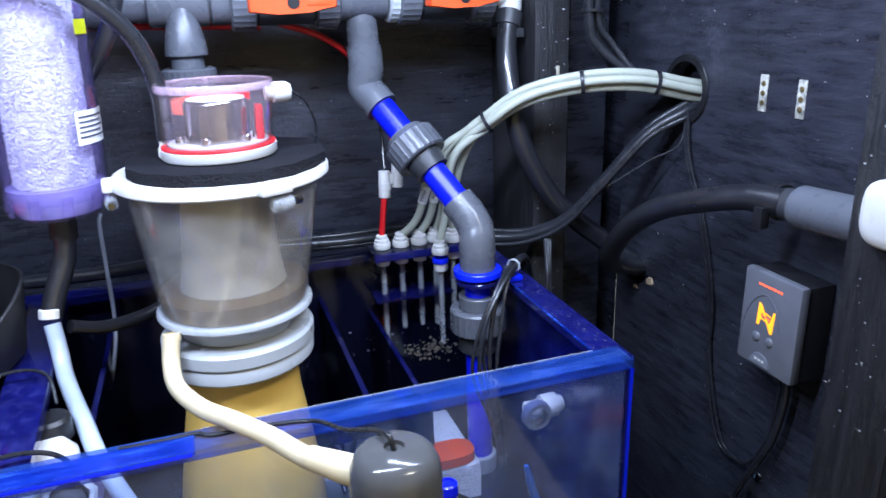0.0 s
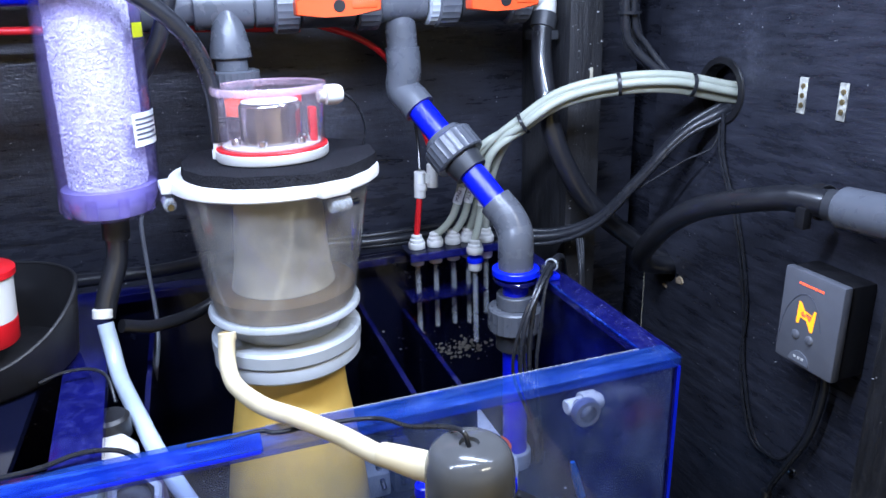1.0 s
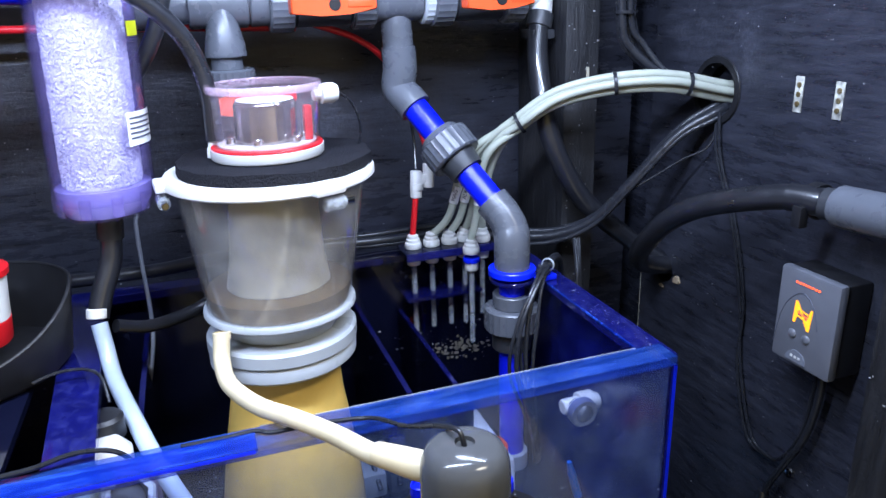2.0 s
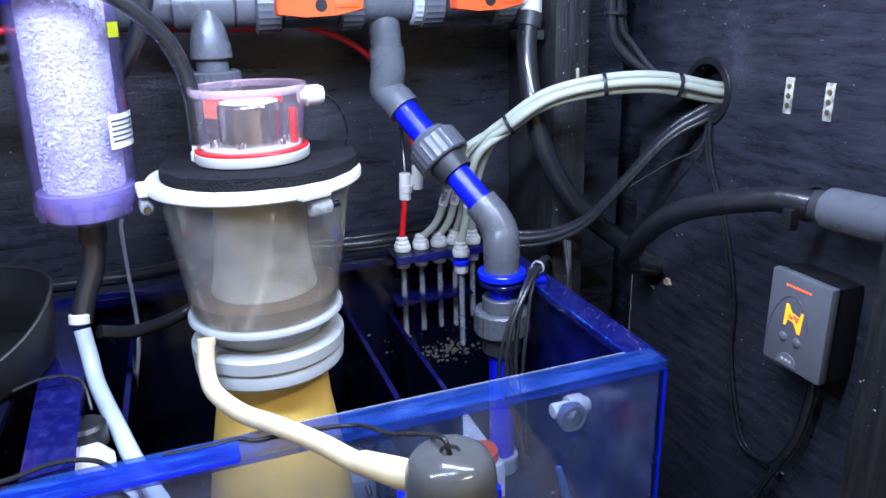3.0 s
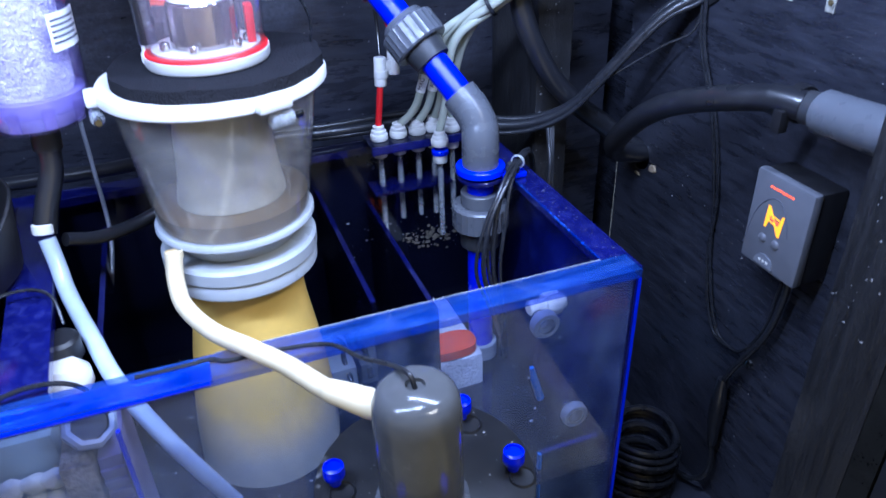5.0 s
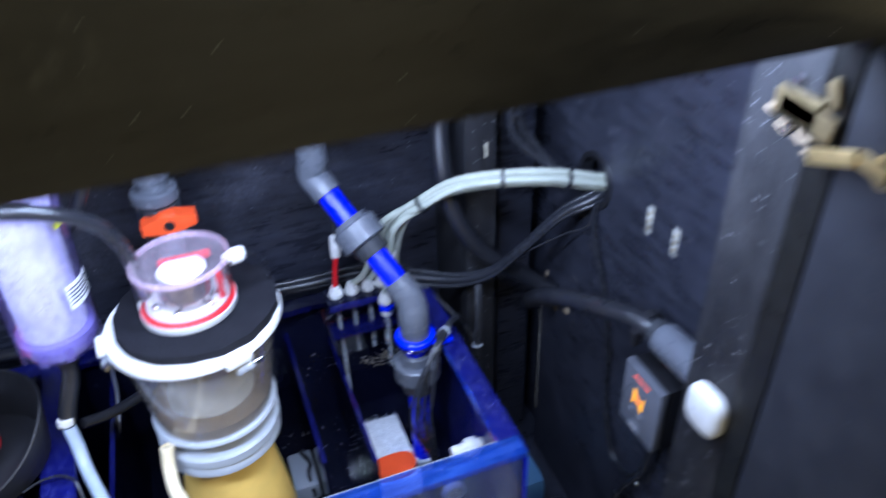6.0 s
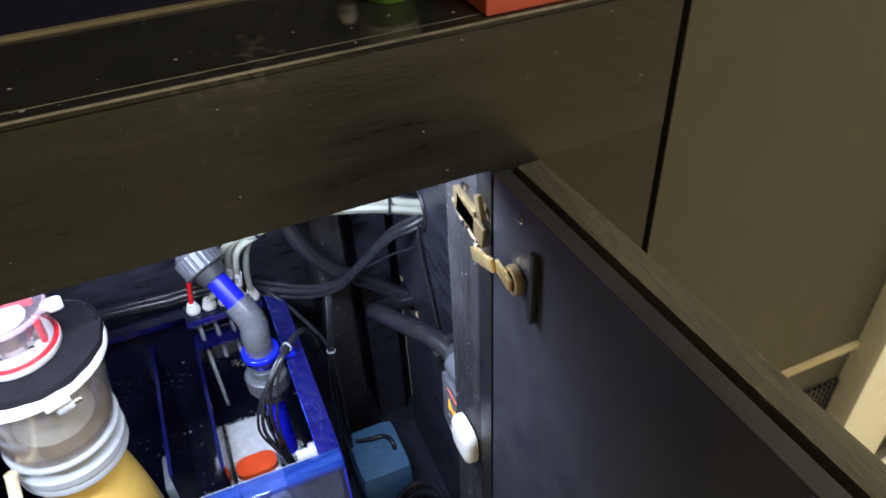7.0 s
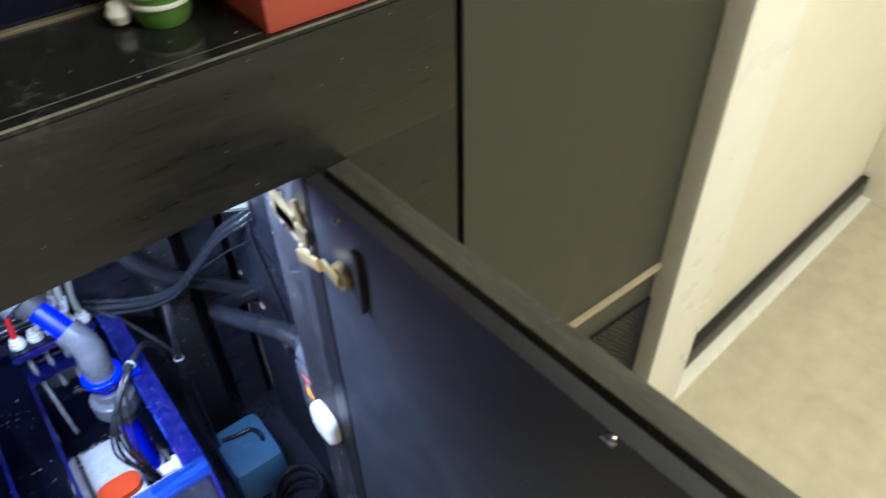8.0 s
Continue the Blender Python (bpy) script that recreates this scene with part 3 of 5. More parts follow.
right = part("right_panel", box(X1 - 0.008, X1, Y0, Y1, Z0 + 0.0085, RIM - 0.0105), SIDEPANE, sump, "deep blue side sheet", False)
left = part("left_panel", box(X0, X0 + 0.0075, Y0, Y1, Z0 + 0.0085, RIM - 0.0105), SIDEPANE, sump, "deep blue side sheet", False)
part("back_panel", box(X0 + 0.008, X1 - 0.0085, Y1 - 0.008, Y1, Z0 + 0.0085, RIM - 0.0105), SUMPDARK, sump, "black back sheet", False)
part("base", box(X0, X1, Y0, Y1, Z0, Z0 + 0.008), SUMPDARK, sump, "", False)
W = 0.028
part("front_brace", box(X0, X1, Y0 - 0.001, Y0 + W, RIM - 0.010, RIM, 0.001), RIMCLEAR, sump, "clear blue acrylic rim", False)
part("back_brace", box(X0, 0.02, Y1 - W, Y1, RIM - 0.010, RIM, 0.001), BLUEDEEP, sump, "blue acrylic rim", False)
# Right part of the back rim darker: its shade is put into colour.
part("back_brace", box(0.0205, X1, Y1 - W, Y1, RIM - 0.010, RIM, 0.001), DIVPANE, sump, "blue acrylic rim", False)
# Added line for the back rim's edge glow.
part("glow_line", box(X0 + 0.01, 0.20, Y1 - W - 0.0010, Y1 - W - 0.0002, RIM - 0.0095, RIM - 0.0005), DIVEDGE, sump, "added dim blue line for the back rim's edge glow", False)
part("right_brace", box(X1 - W, X1 + 0.001, Y0 + W + 0.0005, Y1 - W - 0.0005, RIM - 0.010, RIM, 0.001), BLUEDEEP, sump, "blue acrylic rim", False)

def plate(corners, z0, z1):
    """A flat plate over four corners (x, y)."""
    bm = bmesh.new()
    lo = [bm.verts.new((x, y, z0)) for x, y in corners]
    hi = [bm.verts.new((x, y, z1)) for x, y in corners]
    bm.faces.new(lo[::-1])
    bm.faces.new(hi)
    for i in range(len(corners)):
        j = (i + 1) % len(corners)
        bm.faces.new((lo[i], lo[j], hi[j], hi[i]))
    return bm


CROSS = [(-0.161, Y0 + W + 0.0005), (-0.123, Y0 + W + 0.0005), (-0.144, Y1 - W - 0.0005), (-0.183, Y1 - W - 0.0005)]
part("cross_brace", plate(CROSS, RIM - 0.010, RIM), BLUEDEEP, sump, "deep blue acrylic cross brace", False)
part("cross_panel", plate([(-0.134, 0.71), (-0.129, 0.71), (-0.144, Y1 - 0.009), (-0.149, Y1 - 0.009)], Z0 + 0.009, RIM - 0.0105), DIVPANE, sump, "deep blue inner sheet", False)
# Dark plate added to keep the space below the tub black.
part("left_dark_plate", box(X0, -0.190, Y0 + W + 0.001, Y1 - W - 0.001, RIM - 0.008, RIM - 0.001), SUMPDARK, sump, "added black plate that keeps the end chamber dark", False)
# Strips and lines added to draw the light caught in the edges.
part("glow_strip", box(X1 - 0.0030, X1 + 0.0005, Y0 - 0.0005, Y0 + 0.0030, Z0, RIM - 0.0105), BLUEGLOW, sump, "bright blue corner strip for the sheet's edge glow", False)
part("glow_line", box(X1 - 0.0004, X1 + 0.0016, Y0 + 0.002, Y1 - 0.002, RIM - 0.0012, RIM + 0.0006), BLUEDEEP, sump, "added blue line for the outer edge glow", False)
part("glow_line", box(X1 - W - 0.0008, X1 - W + 0.0008, Y0 + W, Y1 - W, RIM - 0.0012, RIM + 0.0006), BLUEEDGE, sump, "added line for the inner edge glow", False)
part("glow_line", box(0.001, X1 - W, Y0 + W - 0.0006, Y0 + W + 0.0005, RIM - 0.0012, RIM + 0.0005), TUBECLEAR, sump, "added line for the inner edge glow", False)
part("glow_strip", box(X0, -0.006, Y0 - 0.0112, Y0 - 0.0102, RIM + 0.0006, RIM + 0.0030), BLUEGLOW, sump, "bright blue line for the rim strip's edge glow", False)
part("rim_cover", box(X0, -0.004, Y0 - 0.010, Y0 + 0.013, RIM + 0.0004, RIM + 0.005, 0.001), BLUEEDGE, sump, "loose strip on the rim", False)
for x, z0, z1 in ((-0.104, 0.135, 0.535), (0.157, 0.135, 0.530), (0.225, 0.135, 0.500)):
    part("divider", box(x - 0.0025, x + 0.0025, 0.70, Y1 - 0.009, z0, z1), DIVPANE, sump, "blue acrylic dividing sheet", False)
    # Left edge brighter, right ones dimmed: their lighting is put into colour.
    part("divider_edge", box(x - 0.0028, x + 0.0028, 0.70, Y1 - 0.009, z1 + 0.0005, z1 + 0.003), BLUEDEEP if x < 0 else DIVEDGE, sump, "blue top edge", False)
water = setting("water", box(X0 + 0.009, X1 - 0.009, Y0 + 0.009, Y1 - 0.009, 0.325, 0.327), WATER, "dark still sump water")
part("baffle", box(0.307, X1 - 0.010, 0.600, 0.6045, Z0 + 0.009, 0.3495), DIVPANE, sump, "low dark blue baffle sheet", False)
part("baffle_edge", box(0.307, X1 - 0.010, 0.5995, 0.605, 0.350, 0.3525), BLUEEDGE, sump, "pale blue baffle top", False)
part("baffle_edge", box(0.3035, 0.3065, 0.5995, 0.605, Z0 + 0.009, 0.3495), SKYBLUE, sump, "sky blue baffle end", False)
for x, z in ((0.294, 0.543), (0.335, 0.412)):
    b = thing("bulkhead_fitting", (x, Y0 + 0.012, z), "clear plastic screw fitting in the sump wall", "fitting", "sump fittings")
    part("nut", lathe((x, Y0 + 0.0085, z), [(0.009, 0.0), (0.013, 0.0), (0.0145, 0.002), (0.0145, 0.008), (0.012, 0.011), (0.009, 0.011)], 18, (0, 1, 0)), SKIMGREY, b)
    part("collar", lathe((x, Y0 + 0.0085, z), [(0, 0.0005), (0.0085, 0.001), (0.0085, 0.016), (0.006, 0.020), (0, 0.020)], 20, (0, 1, 0)), TUBECLEAR, b)


# ---- protein skimmer ----
SX, SY = 0.037, 0.678
LEAN = 0.032
SKIM = (Matrix.Translation((0.041, 0.768, 0.535)) @ Matrix(((1, 0, LEAN, 0), (0, 1, 0, 0), (0, 0, 1, 0), (0, 0, 0, 1)))
        @ Matrix.Diagonal((1.078, 1.078, 1.147, 1)) @ Matrix.Translation((-SX, -SY, -0.5841)))
sk = thing("protein_skimmer", (0.045, 0.768, 0.134), "protein skimmer with cloudy collection cup and amber foam in the sump", "skimmer")
C = (SX, SY, 0)


def skim_part(name, bm, mat, parent, label="", smooth=True):
    bm.transform(SKIM)
    return part(name, bm, mat, parent, label, smooth)


skim_part("body", lathe(C, [(0, 0.2345), (0.074, 0.2345), (0.0745, 0.42), (0.0735, 0.445), (0.0715, 0.468), (0.068, 0.495), (0.062, 0.535), (0.055, 0.575), (0.0525, 0.600), (0.0522, 0.6152), (0, 0.6152)], 48), FOAM, sk, "amber foam filled cone")
skim_part("lower_flange", lathe(C, [(0.05, 0.6155), (0.067, 0.6155), (0.0695, 0.618), (0.0695, 0.627), (0.068, 0.6292), (0.05, 0.6292)], 56), SKIMGREY, sk, "pale grey flange")
skim_part("upper_flange", lathe(C, [(0.04, 0.6298), (0.0685, 0.6298), (0.0705, 0.632), (0.0705, 0.642), (0.068, 0.6445), (0.04, 0.6455)], 56), SKIMGREY, sk, "pale grey flange")
skim_part("neck", lathe(C, [(0.052, 0.6457), (0.0545, 0.652), (0.0535, 0.6622)], 48), SKIMGREY, sk, "pale grey neck")
skim_part("cup_ring", lathe(C, [(0.045, 0.6622), (0.0685, 0.6622), (0.0708, 0.664), (0.0708, 0.667), (0.0695, 0.6686), (0.045, 0.6686)], 56), SKIMGREY, sk, "white cup foot ring")
cup = skim_part("collection_cup", lathe(C, [(0.0668, 0.6688), (0.0685, 0.680), (0.0838, 0.7786), (0.0820, 0.7786), (0.0668, 0.680), (0.0650, 0.6690)], 64), CUPCLEAR, sk, "cloudy clear cup wall")
skim_part("scum_layer", lathe(C, [(0, 0.6692), (0.0645, 0.6692), (0.0660, 0.677), (0.0672, 0.684), (0.060, 0.685), (0.030, 0.6855), (0, 0.6855)], 48), SCUM, cup, "thin brown scum")
skim_part("foam_tower", lathe(C, [(0.048, 0.686), (0.045, 0.70), (0.0425, 0.72), (0.041, 0.745), (0.039, 0.765), (0.034, 0.771), (0.0, 0.773)], 36), CONE, cup, "pale inner neck")
rim = skim_part("cup_rim", lathe(C, [(0.080, 0.7790), (0.0905, 0.7790), (0.0925, 0.7805), (0.0925, 0.7855), (0.0912, 0.7878), (0.080, 0.788)], 72), WHITE, sk, "white locking rim")
for a in (186, 292):
    d = Vector((math.cos(radians(a)), math.sin(radians(a)), 0))
    side = Vector((-d.y, d.x, 0))
    m = Matrix((side.to_4d(), d.to_4d(), (0, 0, 1, 0), (0, 0, 0, 1))).transposed()
    m.translation = Vector(C) + d * 0.0925
    m[3][0] = m[3][1] = m[3][2] = 0
    skim_part("ear", box(-0.014, 0.014, -0.004, 0.007, 0.7792, 0.7872, 0.0025, m=m), WHITE, rim)
    k = skim_part("thumb_screw", lathe(m @ Vector((0, 0.001, 0.771)), solid(0.0055, -0.004, 0.016), 16, side), TUBECLEAR, sk, "clear plastic clamp screw")
    skim_part("screw_pin", lathe(m @ Vector((0, 0.001, 0.771)), solid(0.003, 0.016, 0.024, 0.0005), 12, side), STEEL, k)


def felt_disc():
    bm = bmesh.new()
    segs = 64
    top, low = [], []
    for i in range(segs):
        a = 2 * math.pi * i / segs
        r = 0.085 + 0.0025 * noise.noise(Vector((math.cos(a) * 2, math.sin(a) * 2, 3.1))) + 0.0008 * math.sin(17 * a)
        h = 0.0015 * noise.noise(Vector((math.cos(a) * 3, math.sin(a) * 3, 7.7)))
        top.append(bm.verts.new((SX + 0.005 + r * math.cos(a), SY + 0.004 + r * math.sin(a), 0.797 + h)))
        low.append(bm.verts.new((SX + 0.005 + r * 1.01 * math.cos(a), SY + 0.004 + r * 1.01 * math.sin(a), 0.7885)))
    for i in range(segs):
        j = (i + 1) % segs
        bm.faces.new((low[i], low[j], top[j], top[i]))
    bm.faces.new(top)
    bm.faces.new(low[::-1])
    return bm


skim_part("felt_lid", felt_disc(), FELT, sk, "black felt disc lid")
skim_part("motor_base", lathe((SX - 0.001, SY, 0), [(0, 0.798), (0.048, 0.798), (0.0492, 0.7995), (0.0492, 0.8062), (0, 0.8062)], 48), WHITE, sk, "white motor base")
skim_part("seal_ring", lathe((SX - 0.001, SY, 0), shell(0.0485, 0.040, 0.8064, 0.8082, 0.0006), 48), RED, sk, "red rubber seal")
skim_part("motor_plate", lathe((SX - 0.001, SY, 0), [(0, 0.8084), (0.0425, 0.8084), (0.0428, 0.8088), (0.0428, 0.8100), (0, 0.8104)], 48), WHITE, sk, "white motor plate")
cap = skim_part("motor_cap", lathe((SX - 0.001, SY, 0), [(0.0462, 0.8084), (0.0466, 0.8096), (0.0468, 0.8500), (0.0484, 0.8505), (0.0486, 0.8545), (0.0475, 0.8565), (0, 0.8568), (0, 0.8545), (0.0450, 0.8545), (0.0445, 0.8084)], 56), CAPCLEAR, sk, "clear pinkish cap")
skim_part("cap_lip", lathe((SX - 0.001, SY, 0), [(0.0470, 0.8512), (0.0492, 0.8512), (0.0498, 0.8525), (0.0498, 0.8558), (0.0490, 0.8572), (0.0470, 0.8572)], 56, closed=True), CAPLIP, cap, "thick pink top edge")
motor = skim_part("motor", lathe((SX - 0.001, SY, 0), [(0, 0.8106), (0.0272, 0.8106), (0.0272, 0.840), (0.0255, 0.8425), (0, 0.843)], 48), STEEL, sk, "brushed steel motor can")
# Near-white disc paints the lamp's blown-out reflection on the steel top.
skim_part("motor_top", lathe((SX - 0.001, SY, 0), [(0, 0.8432), (0.0240, 0.8430), (0.0248, 0.8434), (0.0242, 0.8442), (0, 0.8444)], 40), SILVER, motor, "motor top whitened for the lamp's reflection")
skim_part("bracket", box(SX + 0.030, SX + 0.037, SY - 0.018, SY - 0.006, 0.810, 0.838, 0.002), RED, motor, "red plastic bracket")
skim_part("bracket", box(SX - 0.024, SX + 0.030, SY + 0.018, SY + 0.026, 0.838, 0.845, 0.002), RED, motor, "red plastic bracket")
for a in (250, 310, 200, 340):
    skim_part("screw", lathe((SX - 0.001 + 0.034 * math.cos(radians(a)), SY + 0.034 * math.sin(radians(a)), 0.8106), solid(0.004, 0, 0.006, 0.001), 12), CHROME, motor, "bright screw")
gland = skim_part("cable_gland", lathe((SX + 0.045, SY - 0.002, 0.845), [(0, -0.004), (0.0055, -0.004), (0.0055, 0.002), (0.0085, 0.003), (0.0085, 0.014), (0.0065, 0.018), (0.003, 0.0185), (0, 0.0185)], 18, (1, 0.15, 0)), WHITE, sk, "white cable gland")
skim_part("motor_cable", tube([(SX + 0.063, SY, 0.846), (SX + 0.077, SY + 0.006, 0.835), (SX + 0.086, SY + 0.012, 0.815), (SX + 0.085, SY + 0.016, 0.795)], 0.0012, 8), CABLE, sk, "thin black cable")
skim_part("air_nipple", lathe((SX - 0.046, SY + 0.016, 0.797), [(0, 0), (0.0065, 0), (0.0065, 0.007), (0.005, 0.009), (0.005, 0.016), (0, 0.016)], 18), WHITE, sk, "white hose nipple")
cable("air_hose", [(0.001, 0.786, 0.795), (0.000, 0.788, 0.845), (-0.016, 0.785, 0.892), (-0.055, 0.768, 0.930), (-0.115, 0.752, 0.955), (-0.19, 0.742, 0.972), (-0.30, 0.73, 0.985), (-0.45, 0.75, 1.0)], 0.0082, RUBBER, "thick black rubber air hose above the skimmer", "hose", 16)
cable("riser_hose", [(0.004, 0.885, 1.195), (-0.004, 0.875, 1.07), (-0.017, 0.870, 0.976), (-0.032, 0.870, 0.915), (-0.052, 0.872, 0.872), (-0.085, 0.885, 0.835), (-0.13, 0.90, 0.815)], 0.0085, RUBBER, "black hose curving down behind the reactor", "hose", 14)
dh = cable("drain_hose", [(-0.018, 0.713, 0.628), (-0.021, 0.700, 0.605), (-0.017, 0.670, 0.596), (0.002, 0.622, 0.598), (0.028, 0.580, 0.6035), (0.053, 0.545, 0.604), (0.075, 0.505, 0.606), (0.098, 0.475, 0.611)], 0.0078, IVORY, "ivory silicone drain hose from skimmer to waste bottle", "hose", 18)
part("hose_end", lathe((-0.018, 0.713, 0.6275), shell(0.0084, 0.0070, -0.006, 0.002), 22, (0.05, 0.3, 1)), IVORY, dh, "thicker hose end")

# ---- waste container in front of the sump ----
LX, LY, LZ = 0.133, 0.472, 0.526
wc = thing("waste_container", (LX, LY, 0.12), "waste container with black screwed lid and grey float column", "container")
part("body", lathe((LX, LY, 0), [(0, 0.1205), (0.070, 0.1205), (0.076, 0.13), (0.076, LZ - 0.012), (0, LZ - 0.012)], 48), TURBID, wc, "cloudy clear container wall")
part("lid", lathe((LX, LY, 0), [(0, LZ - 0.0115), (0.083, LZ - 0.0115), (0.0845, LZ - 0.010), (0.0845, LZ - 0.001), (0.083, LZ), (0, LZ)], 56), LIDBLACK, wc, "black round lid")
col = part("column", lathe((0.125, 0.455, 0), [(0, LZ + 0.0004), (0.0312, LZ + 0.0004), (0.0312, 0.612), (0.0303, 0.622), (0.027, 0.630), (0.021, 0.6345), (0.007, 0.636), (0.0065, 0.633), (0, 0.633)], 48), GLOSSGREY, wc, "grey capped float column")
part("column_weld", lathe((0.125, 0.455, 0), [(0.0313, LZ + 0.0006), (0.0352, LZ + 0.0006), (0.0332, LZ + 0.004), (0.0313, LZ + 0.005)], 40), PVC, col)
part("hose_socket", lathe((0.103, 0.470, 0.611), [(0.0078, -0.006), (0.0105, -0.004), (0.0108, 0.010), (0.0098, 0.024), (0.0086, 0.040), (0.0078, 0.042)], 22, (-0.62, 0.62, 0.02)), IVORY, wc, "ivory hose cuff")
for i, a in enumerate((44, 104, 164, 224, 284, 344)):
    px, py = LX + 0.068 * math.cos(radians(a)), LY + 0.068 * math.sin(radians(a))
    slot = part("lid_slot", lathe((px + 0.003, py - 0.010, LZ), [(0, 0.0004), (0.007, 0.0004), (0.0085, 0.0006), (0.0095, 0.002), (0.0105, 0.0004)], 18), LIDBLACK, wc)
    s = part("thumb_nut", lathe((px, py, LZ), [(0, 0.001), (0.0045, 0.001), (0.0045, 0.008), (0.0080, 0.009), (0.0085, 0.0105), (0.0085, 0.0145), (0.0080, 0.016), (0.0080, 0.0195), (0.0062, 0.0205), (0.006, 0.0185), (0, 0.0185)], 20), BLUEPVC, wc, "blue thumb nut")
cable("float_cable", [(0.125, 0.455, 0.632), (0.1225, 0.460, 0.642), (0.117, 0.482, 0.634), (0.105, 0.530, 0.608), (0.088, 0.572, 0.5945), (0.05, 0.583, 0.5925), (0.01, 0.585, 0.5925), (-0.003, 0.5915, 0.5928), (-0.03, 0.5915, 0.5922), (-0.06, 0.5925, 0.5922)], 0.0019, CABLE, "thin black float switch cable along the rim", "cable", 8)
cable("rim_cable", [(-0.36, 0.585, 0.5975), (-0.25, 0.592, 0.5975), (-0.173, 0.598, 0.5955), (-0.140, 0.603, 0.5985), (-0.118, 0.604, 0.5965), (-0.104, 0.606, 0.588), (-0.096, 0.612, 0.570)], 0.0021, CABLE, "thin black cable dipping over the rim into the sump", "cable", 8)

# ---- media reactor ----
RX, RY = -0.112, 0.828
rc = thing("media_reactor", (RX, RY, 0.722), "violet clear media reactor filled with white grains", "reactor")
part("tube", lathe((RX, RY, 0), [(0.030, 0.722), (0.044, 0.726), (0.0525, 0.738), (0.054, 0.752), (0.054, 1.005), (0.0515, 1.005), (0.0515, 0.752), (0.050, 0.742), (0.030, 0.727)], 56), REACTCLEAR, rc, "clear violet tube wall")
part("base", lathe((RX, RY, 0), [(0, 0.7275), (0.042, 0.7285), (0.0495, 0.742), (0.0505, 0.7555), (0, 0.7555)], 48), material("violet_base", (0.34, 0.30, 0.62), 0.2, grain=0.1), rc, "violet moulded foot")
for i in range(10):
    a = 2 * math.pi * i / 10
    part("rib", box(-0.006, 0.006, -0.0015, 0.0015, 0.732, 0.750, 0.001, m=Matrix.Translation((RX + 0.0526 * math.cos(a), RY + 0.0526 * math.sin(a), 0)) @ Matrix.Rotation(a + math.pi / 2, 4, "Z")), REACTCLEAR, rc)


def grains():
    rng = random.Random(4)
    verts, faces = [], []
    base = [(1, 0, 0), (-1, 0, 0), (0, 1, 0), (0, -1, 0), (0, 0, 1), (0, 0, -1)]
    tri = [(0, 2, 4), (2, 1, 4), (1, 3, 4), (3, 0, 4), (2, 0, 5), (1, 2, 5), (3, 1, 5), (0, 3, 5)]
    for i in range(6500):
        a, z = rng.uniform(0, 2 * math.pi), rng.uniform(0.757, 0.948)
        r = 0.0405 + rng.uniform(-0.0008, 0.0008)
        k = len(verts)
        q = Euler([rng.uniform(0, 6) for _ in range(3)]).to_matrix()
        s = [rng.uniform(0.0011, 0.0021) for _ in range(3)]
        for v in base:
            w = q @ Vector((v[0] * s[0], v[1] * s[1], v[2] * s[2]))
            verts.append((RX + r * math.cos(a) + w.x, RY + r * math.sin(a) + w.y, z + w.z))
        faces += [tuple(k + j for j in t) for t in tri]
    me = bpy.data.meshes.new("media")
    me.from_pydata(verts, [], faces)
    return me


part("media_core", lathe((RX, RY, 0), [(0, 0.7558), (0.0398, 0.7558), (0.0398, 0.949), (0, 0.949)], 48), MEDIA, rc, "packed white grains")
gm = grains()
gm.materials.append(MEDIA)
go = new("media_grains", gm)
go.parent, go.matrix_parent_inverse = rc, Matrix.Translation(-Vector(rc.location))
go["kind"] = "stuff"
part("cap", lathe((RX, RY, 0), [(0, 1.0055), (0.059, 1.0055), (0.060, 1.008), (0.060, 1.026), (0.057, 1.031), (0, 1.033)], 48), material("violet_cap", (0.20, 0.18, 0.36), 0.25, grain=0.1), rc, "translucent violet screw cap")


def on_tube(a0, a1, z0, z1, r, n=8):
    bm = bmesh.new()
    rows = []
    for i in range(n + 1):
        a = radians(a0 + (a1 - a0) * i / n)
        rows.append([bm.verts.new((RX + q * math.cos(a), RY + q * math.sin(a), z)) for q, z in ((r, z0), (r, z1), (r + 0.0006, z1), (r + 0.0006, z0))])
    for p, q in zip(rows, rows[1:]):
        for j in range(4):
            bm.faces.new((p[j], p[(j + 1) % 4], q[(j + 1) % 4], q[j]))
    bm.faces.new(rows[0])
    bm.faces.new(rows[-1][::-1])
    return bm


lab = part("paper_label", on_tube(-50, 2, 0.795, 0.826, 0.0542), LABEL, rc, "white printed label")
for i in range(5):
    part("print_line", on_tube(-47, -6 - 6 * (i % 2), 0.8195 - 0.0046 * i, 0.8213 - 0.0046 * i, 0.0549), INK, lab)
cau = part("caution_label", on_tube(-34, -11, 0.893, 0.906, 0.0542), YELLOW, rc, "yellow warning label")
for i in range(26):
    part("scale_mark", on_tube(-30, -24 if i % 5 else -21, 0.835 + i * 0.0022, 0.8355 + i * 0.0022, 0.0543, 2), INK, rc)
part("elbow", tube([(RX, RY, 0.726), (RX, RY, 0.715), (RX - 0.001, RY, 0.70)], 0.015, 20), DARKPVC, rc)
SLIM = Matrix.Translation((-0.107, RY, 0.745)) @ Matrix(((1, 0, 0.04, 0), (0, 1, 0, 0), (0, 0, 1, 0), (0, 0, 0, 1))) @ Matrix.Diagonal((0.87, 0.87, 1, 1)) @ Matrix.Translation((-RX, -RY, -0.745))
for ob in rc.children_recursive:
    ob.data.transform(SLIM)
cable("reactor_hose", [(-0.1085, RY, 0.712), (-0.112, RY - 0.006, 0.68), (RX - 0.012, RY - 0.018, 0.65), (-0.131, 0.800, 0.628)], 0.0105, RUBBER, "black rubber hose below the reactor", "hose", 16)
